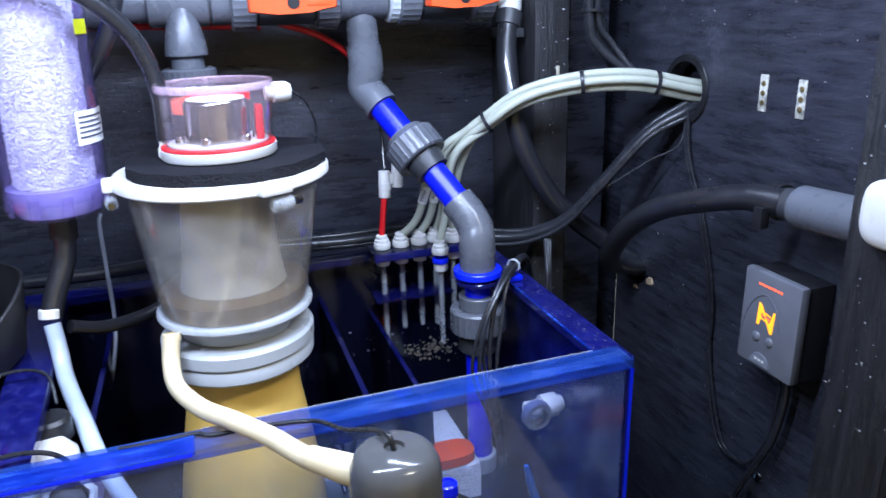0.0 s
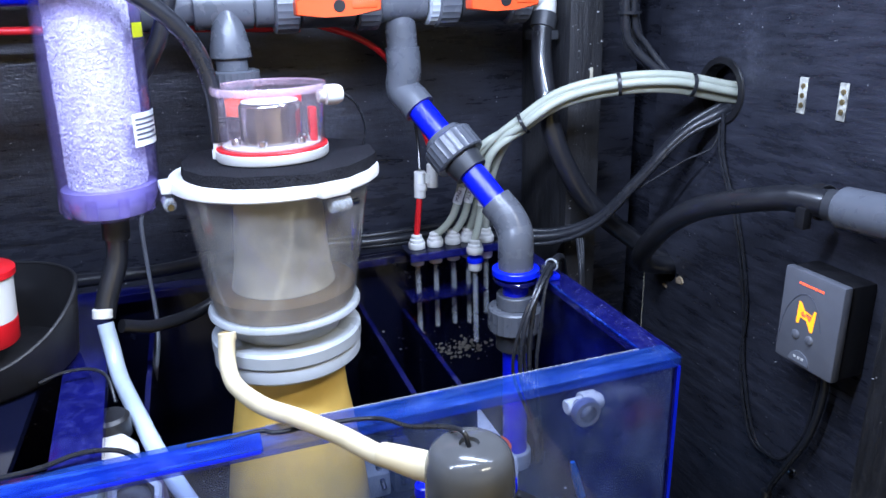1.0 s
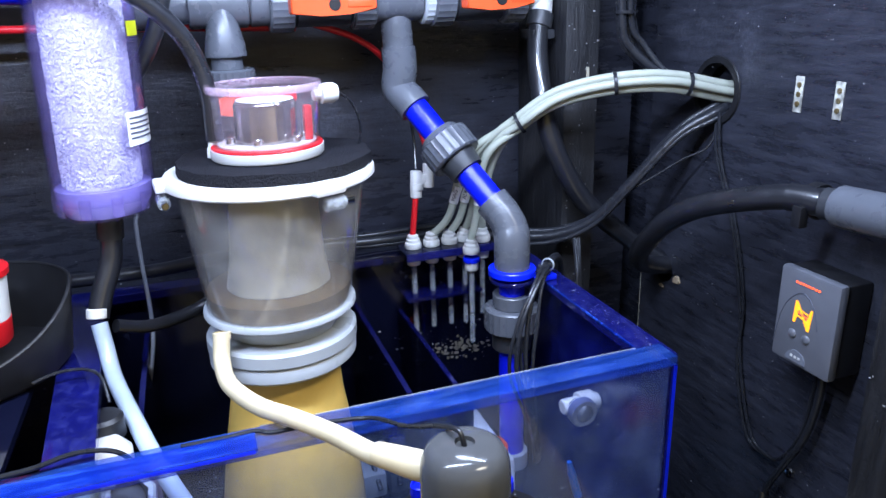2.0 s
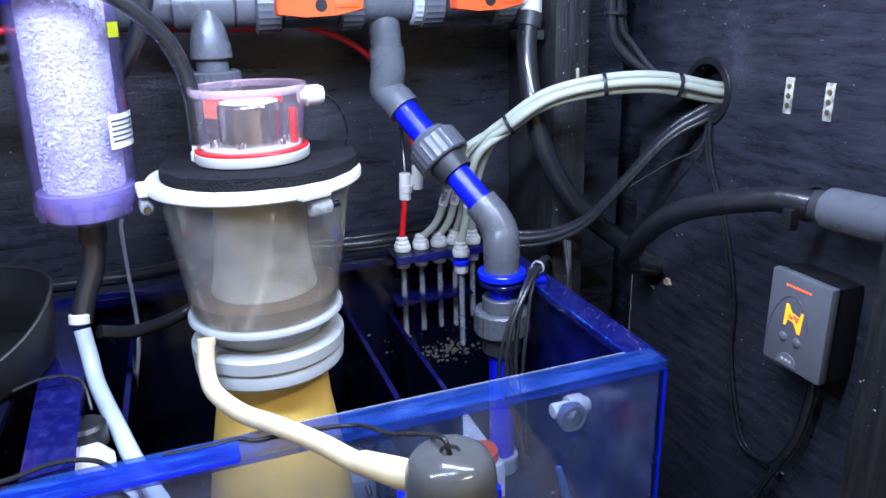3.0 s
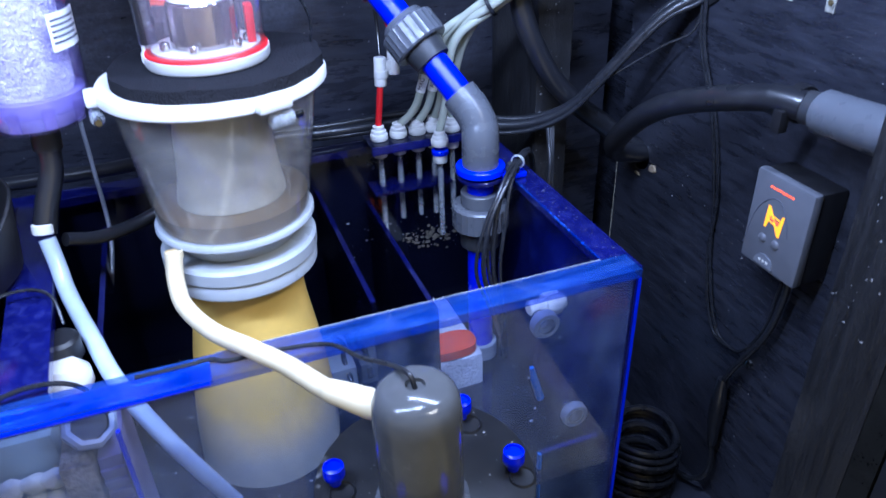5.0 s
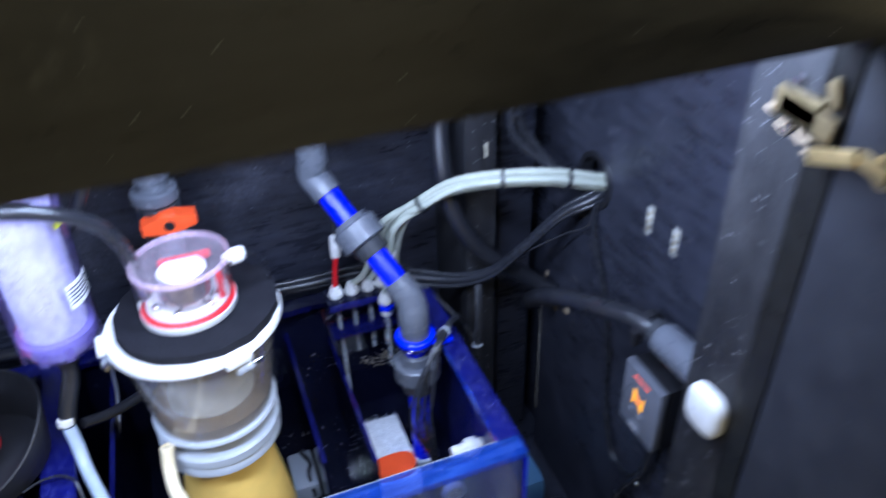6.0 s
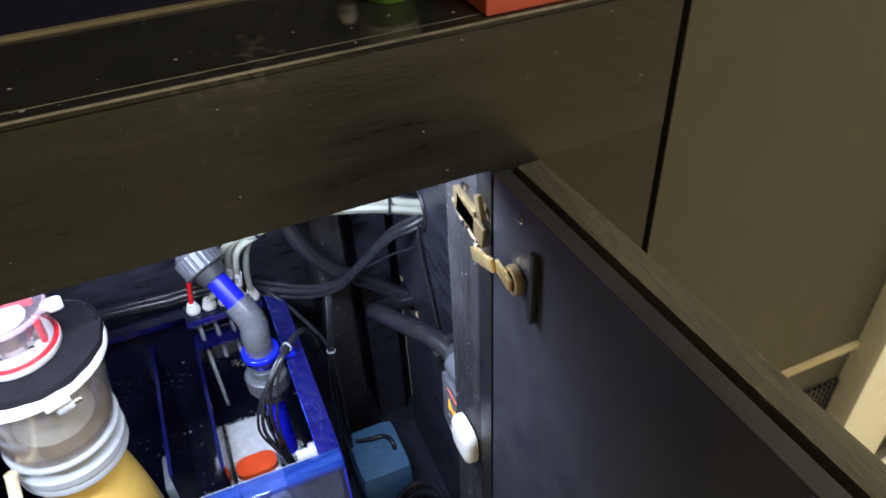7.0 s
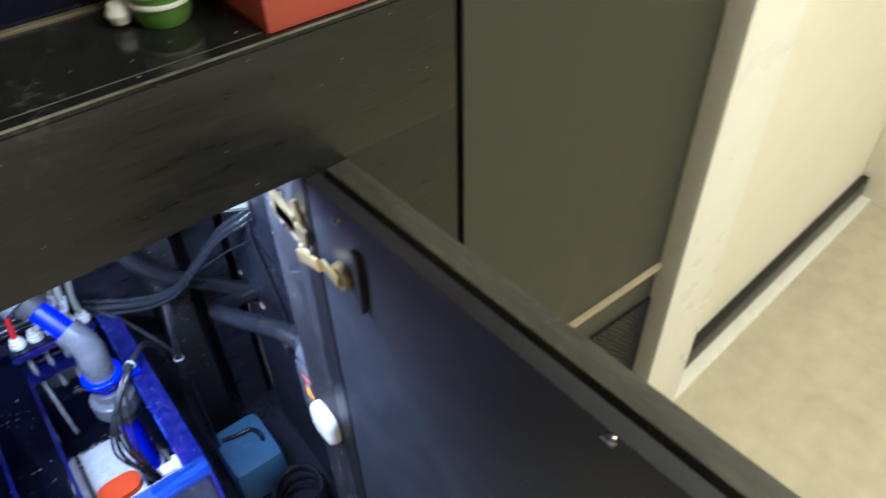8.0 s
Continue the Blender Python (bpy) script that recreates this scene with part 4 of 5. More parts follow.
hc = cable("outlet_hose", [(-0.131, 0.799, 0.622), (-0.128, 0.790, 0.60), (-0.122, 0.765, 0.575), (-0.105, 0.715, 0.555), (-0.085, 0.660, 0.535), (-0.055, 0.64, 0.47), (-0.015, 0.635, 0.38)], 0.0080, CLEARHOSE, "cloudy clear outlet hose hanging into the sump", "hose", 16)
part("hose_coupling", lathe((-0.131, 0.799, 0.634), shell(0.0100, 0.007, -0.006, 0.004), 20, (0.1, 0.25, 1)), WHITE, hc, "white coupling ring")

# ---- pipework ----
MY, MZ = 0.960, 0.918
mf = thing("pipe_manifold", (0.2, MY, 0.70), "grey pipe manifold with orange handled ball valves", "pipework")
AX = (1, 0, 0)


def along(x0, x1, r, y=MY, z=MZ, segs=32):
    return lathe((0, y, z), solid(r, x0, x1), segs, AX)


def ridged_nut(place, axis, r, h0, h1, n=26):
    bm = bmesh.new()
    m = Matrix.Translation(place) @ basis(axis)
    rows = []
    for h, k in ((h0, 0.93), (h0 + 0.002, 1), (h1 - 0.002, 1), (h1, 0.93)):
        rows.append([bm.verts.new(m @ Vector((r * k * (1 - 0.035 * (i % 2)) * math.cos(math.pi * i / n), r * k * (1 - 0.035 * (i % 2)) * math.sin(math.pi * i / n), h))) for i in range(2 * n)])
    for a, b in zip(rows, rows[1:]):
        for i in range(2 * n):
            j = (i + 1) % (2 * n)
            bm.faces.new((a[i], a[j], b[j], b[i]))
    bm.faces.new(rows[0][::-1])
    bm.faces.new(rows[-1])
    return bm


def handle(x, y, z, parent, k=1.0):
    """A bow shaped valve lever, lying along x; k shortens it."""
    bm = bmesh.new()
    outline = [(-0.052, -0.009), (-0.052, 0.007), (-0.030, 0.0085), (-0.014, 0.0145), (0.014, 0.0145), (0.030, 0.0095), (0.052, 0.010), (0.052, -0.006), (0.018, -0.0105), (-0.018, -0.0115)]
    f = [bm.verts.new((x + k * a, y - 0.011, z + b)) for a, b in outline]
    r = [bm.verts.new((x + k * a, y + 0.011, z + b)) for a, b in outline]
    n = len(outline)
    bm.faces.new(f)
    bm.faces.new(r[::-1])
    for i in range(n):
        bm.faces.new((f[i], f[(i + 1) % n], r[(i + 1) % n], r[i]))
    bmesh.ops.bevel(bm, geom=list(bm.edges), offset=0.0015, segments=1, affect="EDGES")
    h = part("lever", bm, ORANGE, parent, "orange plastic lever")
    part("hub", lathe((x, y - 0.0108, z), solid(0.0065, 0, 0.0012, 0.0003), 18, (0, -1, 0)), CASEDARK, h)
    part("rib", box(x + 0.016 * k, x + 0.046 * k, y - 0.0122, y - 0.0112, z - 0.003, z + 0.004, 0.0003), ORANGE, h)
    return h


def valve(x, parent, k=0.9):
    v = part("ball_valve", along(x - 0.032, x + 0.032, 0.0285), DARKPVC, parent, "dark grey valve body")
    part("union_nut", ridged_nut((x - 0.048, MY, MZ), AX, 0.034, -0.014, 0.014), PVC, v)
    part("union_nut", ridged_nut((x + 0.048, MY, MZ), AX, 0.034, -0.014, 0.014), PVC, v)
    part("stem", lathe((x, MY, MZ), solid(0.014, 0.02, 0.062), 20, (0, -1, -0.05)), DARKPVC, v)
    handle(x, MY - 0.072, MZ - 0.004, v, k)


part("main_pipe", along(-0.075, 0.098, 0.0205), PVC, mf)
part("pipe_feed", along(-0.60, -0.0755, 0.0165, 0.975, MZ + 0.022), BLUEPVC, mf, "bright blue feed pipe")
part("coupling", along(0.062, 0.094, 0.0255), PVC, mf)
part("pipe_tee", along(-0.005, 0.060, 0.0262), PVC, mf)
part("coupling", along(-0.085, -0.04, 0.0258), PVC, mf)
valve(0.145, mf)
part("pipe", along(0.19, 0.30, 0.0200), PVC, mf)
part("pipe_tee", along(0.206, 0.266, 0.0262), PVC, mf)
part("clear_nut", ridged_nut((0.277, MY, MZ), AX, 0.031, -0.010, 0.010), SKIMGREY, mf, "pale union nut")
valve(0.341, mf, 0.82)
part("end_pipe", along(0.387, 0.423, 0.0150), WHITE, mf, "white end fitting")
part("end_elbow", tube([(0.413, MY, MZ), (0.429, MY, MZ), (0.433, MY, MZ - 0.006), (0.433, MY, MZ - 0.022)], 0.015, 18, 4), WHITE, mf, "white elbow")
part("pipe_clip", box(0.413, 0.445, MY - 0.018, MY + 0.018, MZ - 0.055, MZ - 0.043, 0.002), DARKPVC, mf)
part("riser", lathe((0.236, MY, 0), solid(0.0185, 0.930, 1.196), 28), PVC, mf, "pale grey riser pipe")
part("riser_collar", lathe((0.236, MY, 0), solid(0.0235, 0.940, 0.972), 28), PVC, mf)
part("thin_riser", lathe((0.116, MY + 0.012, 0), solid(0.0095, 0.930, 1.196), 20), SKIMGREY, mf, "thin pale riser pipe")
# branch behind the skimmer
part("reducer", lathe((0.030, MY - 0.014, 0), [(0, 0.925), (0.007, 0.922), (0.013, 0.910), (0.0185, 0.893), (0.0222, 0.876), (0.0235, 0.866), (0.0235, 0.862), (0, 0.862)], 32), PVC, mf, "tapered grey reducer")
part("branch_pipe", lathe((0.030, MY - 0.014, 0), solid(0.018, 0.70, 0.863), 28), PVC, mf)
part("union_nut", ridged_nut((0.030, MY - 0.014, 0.840), (0, 0, 1), 0.030, -0.010, 0.008), PVC, mf)
bv = part("ball_valve", lathe((0.030, MY - 0.014, 0), solid(0.027, 0.780, 0.826), 28), DARKPVC, mf, "dark grey valve body")
part("stem", lathe((0.030, MY - 0.014, 0.806), solid(0.013, 0.02, 0.030), 20, (0, -1, 0.05)), DARKPVC, bv)
handle(0.040, MY - 0.045, 0.811, bv, 0.66)

# return pipe down into the sump
ret = thing("return_pipe", (0.325, 0.815, 0.34), "grey and blue drain pipe with unions running into the sump", "pipework")
A, B, D = Vector((0.236, 0.962, 0.812)), Vector((0.327, 0.826, 0.660)), Vector((0.325, 0.814, 0.34))
sl = (B - A).normalized()
part("down_pipe", tube([(0.235, 0.96, 0.905), (0.236, 0.96, 0.88), (0.237, 0.96, 0.855)], [0.0165, 0.019, 0.0195, 0.0195], 28, 6), PVC, ret)
part("elbow", tube([(0.237, 0.960, 0.862), (0.238, 0.960, 0.835), A, A + sl * 0.022, A + sl * 0.036], 0.0215, 28), PVC, ret)
part("slant_pipe", tube([A + sl * 0.030, A + sl * 0.1, B], 0.0162, 28), BLUEPVC, ret, "bright blue pipe")
u0 = A + sl * 0.112
un = part("union_nut", ridged_nut(u0, sl, 0.034, -0.022, 0.010, 26), PVC, ret, "ribbed grey union nut")
part("union_body", lathe(u0, [(0, -0.030), (0.025, -0.030), (0.0285, -0.022), (0.0285, -0.0205), (0, -0.0205)], 32, sl), PVC, un)
part("union_tail", lathe(u0, [(0, 0.0105), (0.0245, 0.0105), (0.0215, 0.030), (0, 0.030)], 32, sl), DARKPVC, un)
part("elbow", tube([B - sl * 0.034, B - sl * 0.012, B + Vector((0, -0.004, -0.008)), (0.3255, 0.8145, 0.635), (0.3255, 0.8145, 0.607)], 0.0215, 28), PVC, ret)
part("flange", lathe((0.3255, 0.8145, 0), shell(0.0290, 0.0155, 0.598, 0.6065), 40), BLUEGLOW, ret, "blue acrylic collar")
part("flange_lower", lathe((0.3255, 0.8145, 0), shell(0.0275, 0.0155, 0.5895, 0.5945), 40), BLUEDEEP, ret, "blue acrylic collar")
part("clamp_arm", box(0.345, 0.375, 0.792, 0.812, 0.5905, 0.5975, 0.002), BLUEGLOW, ret, "blue clamp arm")
part("clamp_bolt", lathe((0.360, 0.800, 0.5978), [(0, 0), (0.008, 0), (0.008, 0.004), (0.0065, 0.0055), (0.0065, 0.010), (0, 0.010)], 16), DARKPVC, ret, "dark clamp bolt")
part("drop_pipe", tube([(0.3255, 0.8145, 0.606), (0.325, 0.815, 0.48), D], 0.0158, 28), BLUEPVC, ret, "bright blue pipe")
part("union_top", lathe((0.3252, 0.8145, 0), shell(0.0235, 0.016, 0.556, 0.573), 32), PVC, ret)
part("union_nut", ridged_nut((0.3252, 0.8145, 0.541), (0, 0, 1), 0.0345, -0.015, 0.015, 26), PVC, ret, "ribbed grey union nut")
part("union_tail", lathe((0.3252, 0.8145, 0), shell(0.0245, 0.016, 0.500, 0.5255), 32), DARKPVC, ret)
part("outlet", lathe((0.325, 0.814, 0.338), solid(0.021, -0.012, 0.012), 28), SKIMGREY, ret, "pale outlet collar")

# ---- dosing fittings and tubing ----
db = thing("tube_holder", (0.29, 0.95, 0.585), "blue acrylic tube holder hooked on the sump rim", "holder")
part("top_plate", box(0.226, 0.352, 0.932, 0.978, 0.5935, 0.5985, 0.002), SUMPDARK, db, "dark blue plate")
part("lip", box(0.226, 0.352, 0.928, 0.932, 0.588, 0.5985, 0.001), BLUEDEEP, db, "bright blue lip")
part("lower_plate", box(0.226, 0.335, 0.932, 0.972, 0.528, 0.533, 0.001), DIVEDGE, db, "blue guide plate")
fp = [(0.243, 0.954, 0.355), (0.269, 0.954, 0.478), (0.295, 0.954, 0.478), (0.318, 0.956, 0.475), (0.312, 0.915, 0.463), (0.340, 0.945, 0.49)]
for i, (x, y, z) in enumerate(fp):
    f = thing("push_fitting", (x, y, 0.5985), "white push-fit tube connector" + (" with red tube" if i == 0 else " with clear dip tube"), "fitting", "push-fit connectors on the holder")
    zt = 0.5985 if i != 4 else 0.594
    part("nut", ridged_nut((x, y, zt + 0.0045), (0, 0, 1), 0.0118, -0.004, 0.0045, 10), WHITE, f)
    part("body", lathe((x, y, zt), [(0, 0.009), (0.0095, 0.009), (0.0095, 0.013), (0.0075, 0.0145), (0.0075, 0.0185), (0.005, 0.020), (0, 0.020)], 20), WHITE, f)
    part("washer", lathe((x, y, zt), solid(0.0112, -0.012, -0.0055, 0.0008), 20), BLUEGLOW, f, "blue washer")
    part("lower_nut", ridged_nut((x, y, zt - 0.018), (0, 0, 1), 0.0095, -0.005, 0.0055, 8), WHITE, f)
    part("dip_tube", lathe((x, y, 0), shell(0.0038, 0.0024, z, zt - 0.022, 0.0003), 14), TUBECLEAR, f, "clear dip tube")

RJ = (0.257, 0.966, 0.675)
cable("red_tube", [(0.243, 0.954, 0.615), (0.247, 0.957, 0.64), (0.252, 0.962, 0.668)], 0.0042, RED, "short red tube above its connector", "tube")
jn = thing("tube_splice", RJ, "white push-fit splice in the red line", "fitting")
part("barrel", lathe((0.253, 0.963, 0.672), solid(0.0078, -0.006, 0.030, 0.001), 20, (0.05, 0.05, 1)), WHITE, jn)
part("barrel", lathe((0.272, 0.966, 0.688), solid(0.0078, -0.010, 0.022, 0.001), 20, (0.05, 0.05, 1)), WHITE, jn)
part("collar", lathe((0.254, 0.963, 0.672), shell(0.0090, 0.007, 0.004, 0.014, 0.001), 20, (0.05, 0.05, 1)), WHITE, jn)
part("bridge", box(0.254, 0.272, 0.960, 0.970, 0.684, 0.698, 0.003), WHITE, jn)
cable("red_line", [(0.274, 0.968, 0.712), (0.272, 0.978, 0.738), (0.260, 0.988, 0.778), (0.243, 0.994, 0.818), (0.224, 0.998, 0.850), (0.190, 1.0, 0.874), (0.14, 1.0, 0.892)], 0.0042, RED, "red tube rising behind the pipes", "tube")
cable("thin_line", [(0.255, 0.966, 0.704), (0.258, 0.980, 0.74), (0.255, 0.99, 0.80), (0.25, 1.0, 0.90)], 0.0022, CABLE, "thin dark line behind the pipe", "tube", 8)
cable("red_feed", [(-0.55, 0.99, 0.905), (-0.35, 0.99, 0.902), (-0.18, 1.0, 0.898), (0.0, 1.005, 0.893), (0.12, 1.01, 0.888)], 0.0045, RED, "red tube along the back board", "tube")

# the pale bundle
path = [(0.338, 0.925, 0.700), (0.352, 0.912, 0.740), (0.374, 0.898, 0.766), (0.415, 0.874, 0.797), (0.474, 0.840, 0.813), (0.535, 0.815, 0.814), (0.600, 0.798, 0.800), (0.635, 0.790, 0.796)]
offs = [(0, 0.010, 0.0), (0, 0.0, 0.0095), (0, -0.0095, 0.001), (0, 0.001, -0.0095), (0, -0.002, 0.001)]
for i, (ox, oy, oz) in enumerate(offs):
    fx, fy, _ = fp[i + 1] if i < 4 else fp[5]
    pts = [(fx, fy, 0.612), lerp((fx, fy, 0.612), path[0], 0.35), lerp((fx, fy, 0.70), path[1], 0.55)]
    if i == 4:
        pts = [(0.340, 0.945, 0.612), (0.341, 0.940, 0.66), (0.352, 0.925, 0.72)]
    pts += [(x, y + oy * 0.9, z + oz * 0.9) for x, y, z in path[2:]]
    t = cable("dosing_tube", pts, 0.0052, MILKY, "milky dosing tube bundled with others into the wall hole", "tube", 12, "dosing tubes")
for x, y, z, d in ((0.374, 0.898, 0.766, (0.8, -0.45, 0.55)), (0.474, 0.840, 0.813, (0.9, -0.45, 0.12)), (0.556, 0.809, 0.810, (0.95, -0.25, -0.15))):
    part_ob = part("cable_tie", lathe((x, y, z), [(0.0128, -0.0022), (0.0146, -0.0022), (0.0146, 0.0022), (0.0128, 0.0022)], 24, d, closed=True), CABLE, None)
    tagged(part_ob, "black cable tie round the pale tubes", "cable tie", "cable ties")


def tube_word(word, fitting, height=0.0075):
    """A handwritten word on a pale sleeve that climbs with its tube."""
    a = Vector(lerp((*fitting[:2], 0.612), path[0], 0.35))
    b = Vector(lerp((*fitting[:2], 0.70), path[1], 0.55))
    d = (b - a).normalized()
    c = a.lerp(b, 0.35)
    sl_ = thing("tube_sleeve", tuple(c), "pale tape sleeve with a handwritten word on a dosing tube", "sleeve", "sleeves on the dosing tubes")
    part("tape", lathe(c, [(0.0057, -0.012), (0.0062, -0.012), (0.0062, 0.012), (0.0057, 0.012)], 16, d, closed=True), LABEL, sl_)
    curve = bpy.data.curves.new("word", "FONT")
    curve.body, curve.size, curve.align_x, curve.align_y, curve.extrude = word, height, "CENTER", "CENTER", 0.00015
    ob = bpy.data.objects.new("word", curve)
    me = bpy.data.meshes.new_from_object(ob)
    bpy.data.objects.remove(ob)
    front = Vector((-0.45, -0.85, 0.25))
    n = (front - d * front.dot(d)).normalized()
    up = n.cross(d)
    m = Matrix((d.to_4d(), up.to_4d(), n.to_4d(), (0, 0, 0, 1))).transposed()
    m[3][0] = m[3][1] = m[3][2] = 0
    m.translation = c + n * 0.0066
    me.transform(m)
    me.materials.append(INK)
    w = new("word", me)
    w.parent, w.matrix_parent_inverse = sl_, Matrix.Translation(-Vector(sl_.location))


for word, fitting in (("MAG", fp[1]), ("ALK", fp[2]), ("CA", fp[4])):
    tube_word(word, fitting)

# ---- right wall ----
gr = thing("wall_grommet", (RIGHT, HOLE[0], HOLE[1]), "black plastic grommet ring round the cable hole", "grommet")
part("ring", lathe((RIGHT + 0.001, HOLE[0], HOLE[1]), [(0.031, -0.012), (0.0335, 0.004), (0.041, 0.004), (0.042, 0.002), (0.041, 0.0005), (0.0355, 0.0005), (0.0345, -0.012)], 40, (-1, 0, 0), closed=True), CASEDARK, gr)
loom = [(0.620, 0.800, 0.785), (0.590, 0.800, 0.772), (0.555, 0.820, 0.745), (0.510, 0.850, 0.680), (0.475, 0.880, 0.628), (0.430, 0.915, 0.602), (0.370, 0.955, 0.598), (0.300, 0.995, 0.600), (0.20, 1.0, 0.600), (0.10, 1.005, 0.603), (0.0, 1.01, 0.60)]
for i, (o, r) in enumerate((((0, 0, 0), 0.0072), ((0.004, 0.004, 0.010), 0.0045), ((-0.004, -0.006, -0.008), 0.0035), ((0.006, -0.008, 0.002), 0.0022))):
    cable("power_cable", [tuple(a + b * (0.75 + 0.25 * math.sin(i + k)) for a, b in zip(p, o)) for k, p in enumerate(loom)], r, CABLE, "black cable looping from the wall hole behind the pipes", "cable", 10, "cables from the wall hole")
cable("thin_cable", [(0.595, 0.797, 0.772), (0.585, 0.795, 0.735), (0.560, 0.815, 0.715), (0.530, 0.835, 0.690), (0.50, 0.855, 0.665)], 0.0015, CABLE, "thin loose black wire", "cable", 8)
for i in range(5):
    o = (0.006 * math.cos(i * 1.25), 0.006 * math.sin(i * 1.25))
    cable("riser_cable", [(0.498 + o[0], 0.868 + o[1], 1.195), (0.500 + o[0], 0.868 + o[1], 1.0), (0.503 + o[0] * 1.6, 0.868 + o[1], 0.89), (0.518 + o[0] * 2.4, 0.862 + o[1], 0.840 + 0.004 * i), (0.555, 0.835 + o[1], 0.812 + 0.5 * o[0]), (0.61, 0.805 + o[1], 0.800 + o[0])], 0.0055 if i % 2 else 0.004, CABLE, "black cable dropping from above into the wall hole", "cable", 10, "riser cables")
rt = part("cable_tie", lathe((0.502, 0.868, 0.895), [(0.0135, -0.0018), (0.0150, -0.0018), (0.0150, 0.0018), (0.0135, 0.0018)], 24, closed=True), CABLE, None)
tagged(rt, "black cable tie round the riser cables", "cable tie", "cable ties")
for i, dx in enumerate((0.0, 0.006)):
    cable("wall_wire", [(0.592, 0.797 - dx, 0.775), (0.590, 0.785 - dx, 0.72), (0.591, 0.747 - dx, 0.642), (0.592, 0.722 - dx, 0.55), (0.592, 0.708 + dx, 0.466), (0.591, 0.678 + dx, 0.39 - dx), (0.590, 0.645, 0.378), (0.589, 0.622, 0.392), (0.588, 0.60, 0.44), (0.585, 0.592, 0.49), (0.585, 0.588, 0.535)], 0.0022, CABLE, "thin black wire hanging down the side board", "cable", 8, "wires on the side board")
pw = cable("controller_lead", [(0.578, 0.578, 0.535), (0.580, 0.578, 0.50), (0.582, 0.590, 0.44), (0.583, 0.615, 0.385), (0.583, 0.634, 0.34), (0.583, 0.638, 0.30)], 0.0042, CABLE, "black lead below the pump controller", "cable", 10)
part("plug", tube([(0.583, 0.638, 0.335), (0.583, 0.637, 0.28), (0.583, 0.633, 0.225)], [0.0060, 0.0095, 0.0085, 0.0060], 14, 14, ribs=0.10), RUBBER, pw, "ribbed black connector")
cable("lead_tail", [(0.583, 0.633, 0.225), (0.585, 0.63, 0.18), (0.58, 0.65, 0.14), (0.56, 0.70, 0.13)], 0.004, CABLE, "black lead down to the cabinet base", "cable")
sc = part("wall_screw", lathe((RIGHT, 0.616, 0.372), [(0, 0.003), (0.005, 0.0025), (0.006, 0.0), (0, 0.0)], 14, (-1, 0, 0)), CHROME, None)
tagged(sc, "small round screw head in the side board", "screw")

rh = cable("return_hose", [(0.556, 0.588, 0.716), (0.545, 0.620, 0.716), (0.524, 0.672, 0.702), (0.510, 0.721, 0.682), (0.507, 0.767, 0.652), (0.514, 0.815, 0.610), (0.530, 0.850, 0.578), (0.560, 0.872, 0.556), (0.612, 0.880, 0.543)], 0.0135, RUBBER, "thick black hose along the side board into its hole", "hose", 18)
part("hose_sleeve", tube([(0.556, 0.589, 0.716), (0.551, 0.604, 0.7165), (0.545, 0.620, 0.716)], 0.0146, 18, 4), RUBBER, rh, "doubled hose end")
oh = cable("overflow_hose", [(0.432, 0.958, 0.893), (0.421, 0.945, 0.850), (0.416, 0.917, 0.785), (0.423, 0.904, 0.738), (0.442, 0.900, 0.695), (0.469, 0.899, 0.655), (0.505, 0.898, 0.620), (0.540, 0.897, 0.592), (0.575, 0.889, 0.562), (0.612, 0.884, 0.540)], 0.0135, RUBBER, "thick black hose from the manifold end into the wall", "hose", 18)
part("hose_collar", lathe((0.4305, 0.957, 0.886), shell(0.0165, 0.0138, -0.010, 0.010), 24, (0.35, 0.25, 1)), DARKPVC, oh, "dark collar at the hose top")
gp = thing("pipe_stub", (0.558, 0.53, 0.72), "grey pipe stub with a black hose clamp", "pipe")
part("pipe", lathe((0.558, 0.572, 0.717), solid(0.0205, 0, 0.09, 0.003), 32, (0.0, -1, 0.06)), PVC, gp)
part("barb", lathe((0.559, 0.590, 0.715), solid(0.016, 0, 0.02), 28, (0.0, -1, 0.06)), DARKPVC, gp)
cl = part("hose_clamp", lathe((0.560, 0.600, 0.715), shell(0.0185, 0.0135, -0.006, 0.006), 28, (0, 1, 0)), CASEDARK, gp, "black hose clamp")
part("clamp_screw", box(0.535, 0.546, 0.594, 0.606, 0.690, 0.712, 0.002), CASEDARK, cl)

for (y, z0, z1) in ((0.6765, 0.790, 0.828), (0.6245, 0.789, 0.827)):
    pl = thing("mounting_strip", (RIGHT, y, z0), "small worn metal strip screwed to the side board", "plate", "strips on the side board")
    part("strip", box(RIGHT - 0.0012, RIGHT, y - 0.0055, y + 0.0055, z0, z1, 0.0004), material("scraped_strip", (0.40, 0.39, 0.34), 0.6, grain=0.9, scale=160), pl)
    for z in (z0 + 0.009, z0 + 0.019, z1 - 0.009):
        part("screw", lathe((RIGHT - 0.0012, y, z), [(0, 0.0012), (0.0028, 0.0008), (0.003, 0), (0, 0)], 12, (-1, 0, 0)), BRASS, pl)

# pump controller
ct = thing("pump_controller", (0.575, 0.588, 0.535), "slate grey pump controller with lit amber sign on the board", "controller")
cx, cy0, cy1, cz0, cz1 = 0.553, 0.549, 0.626, 0.536, 0.641
part("back_case", box(cx + 0.012, RIGHT - 0.0005, cy0 + 0.001, cy1 - 0.001, cz0 + 0.001, cz1 - 0.001, 0.004), CASEDARK, ct, "black rear case")
face = part("front_case", box(cx, cx + 0.0118, cy0, cy1, cz0, cz1, 0.004), CASE, ct, "slate grey front shell")
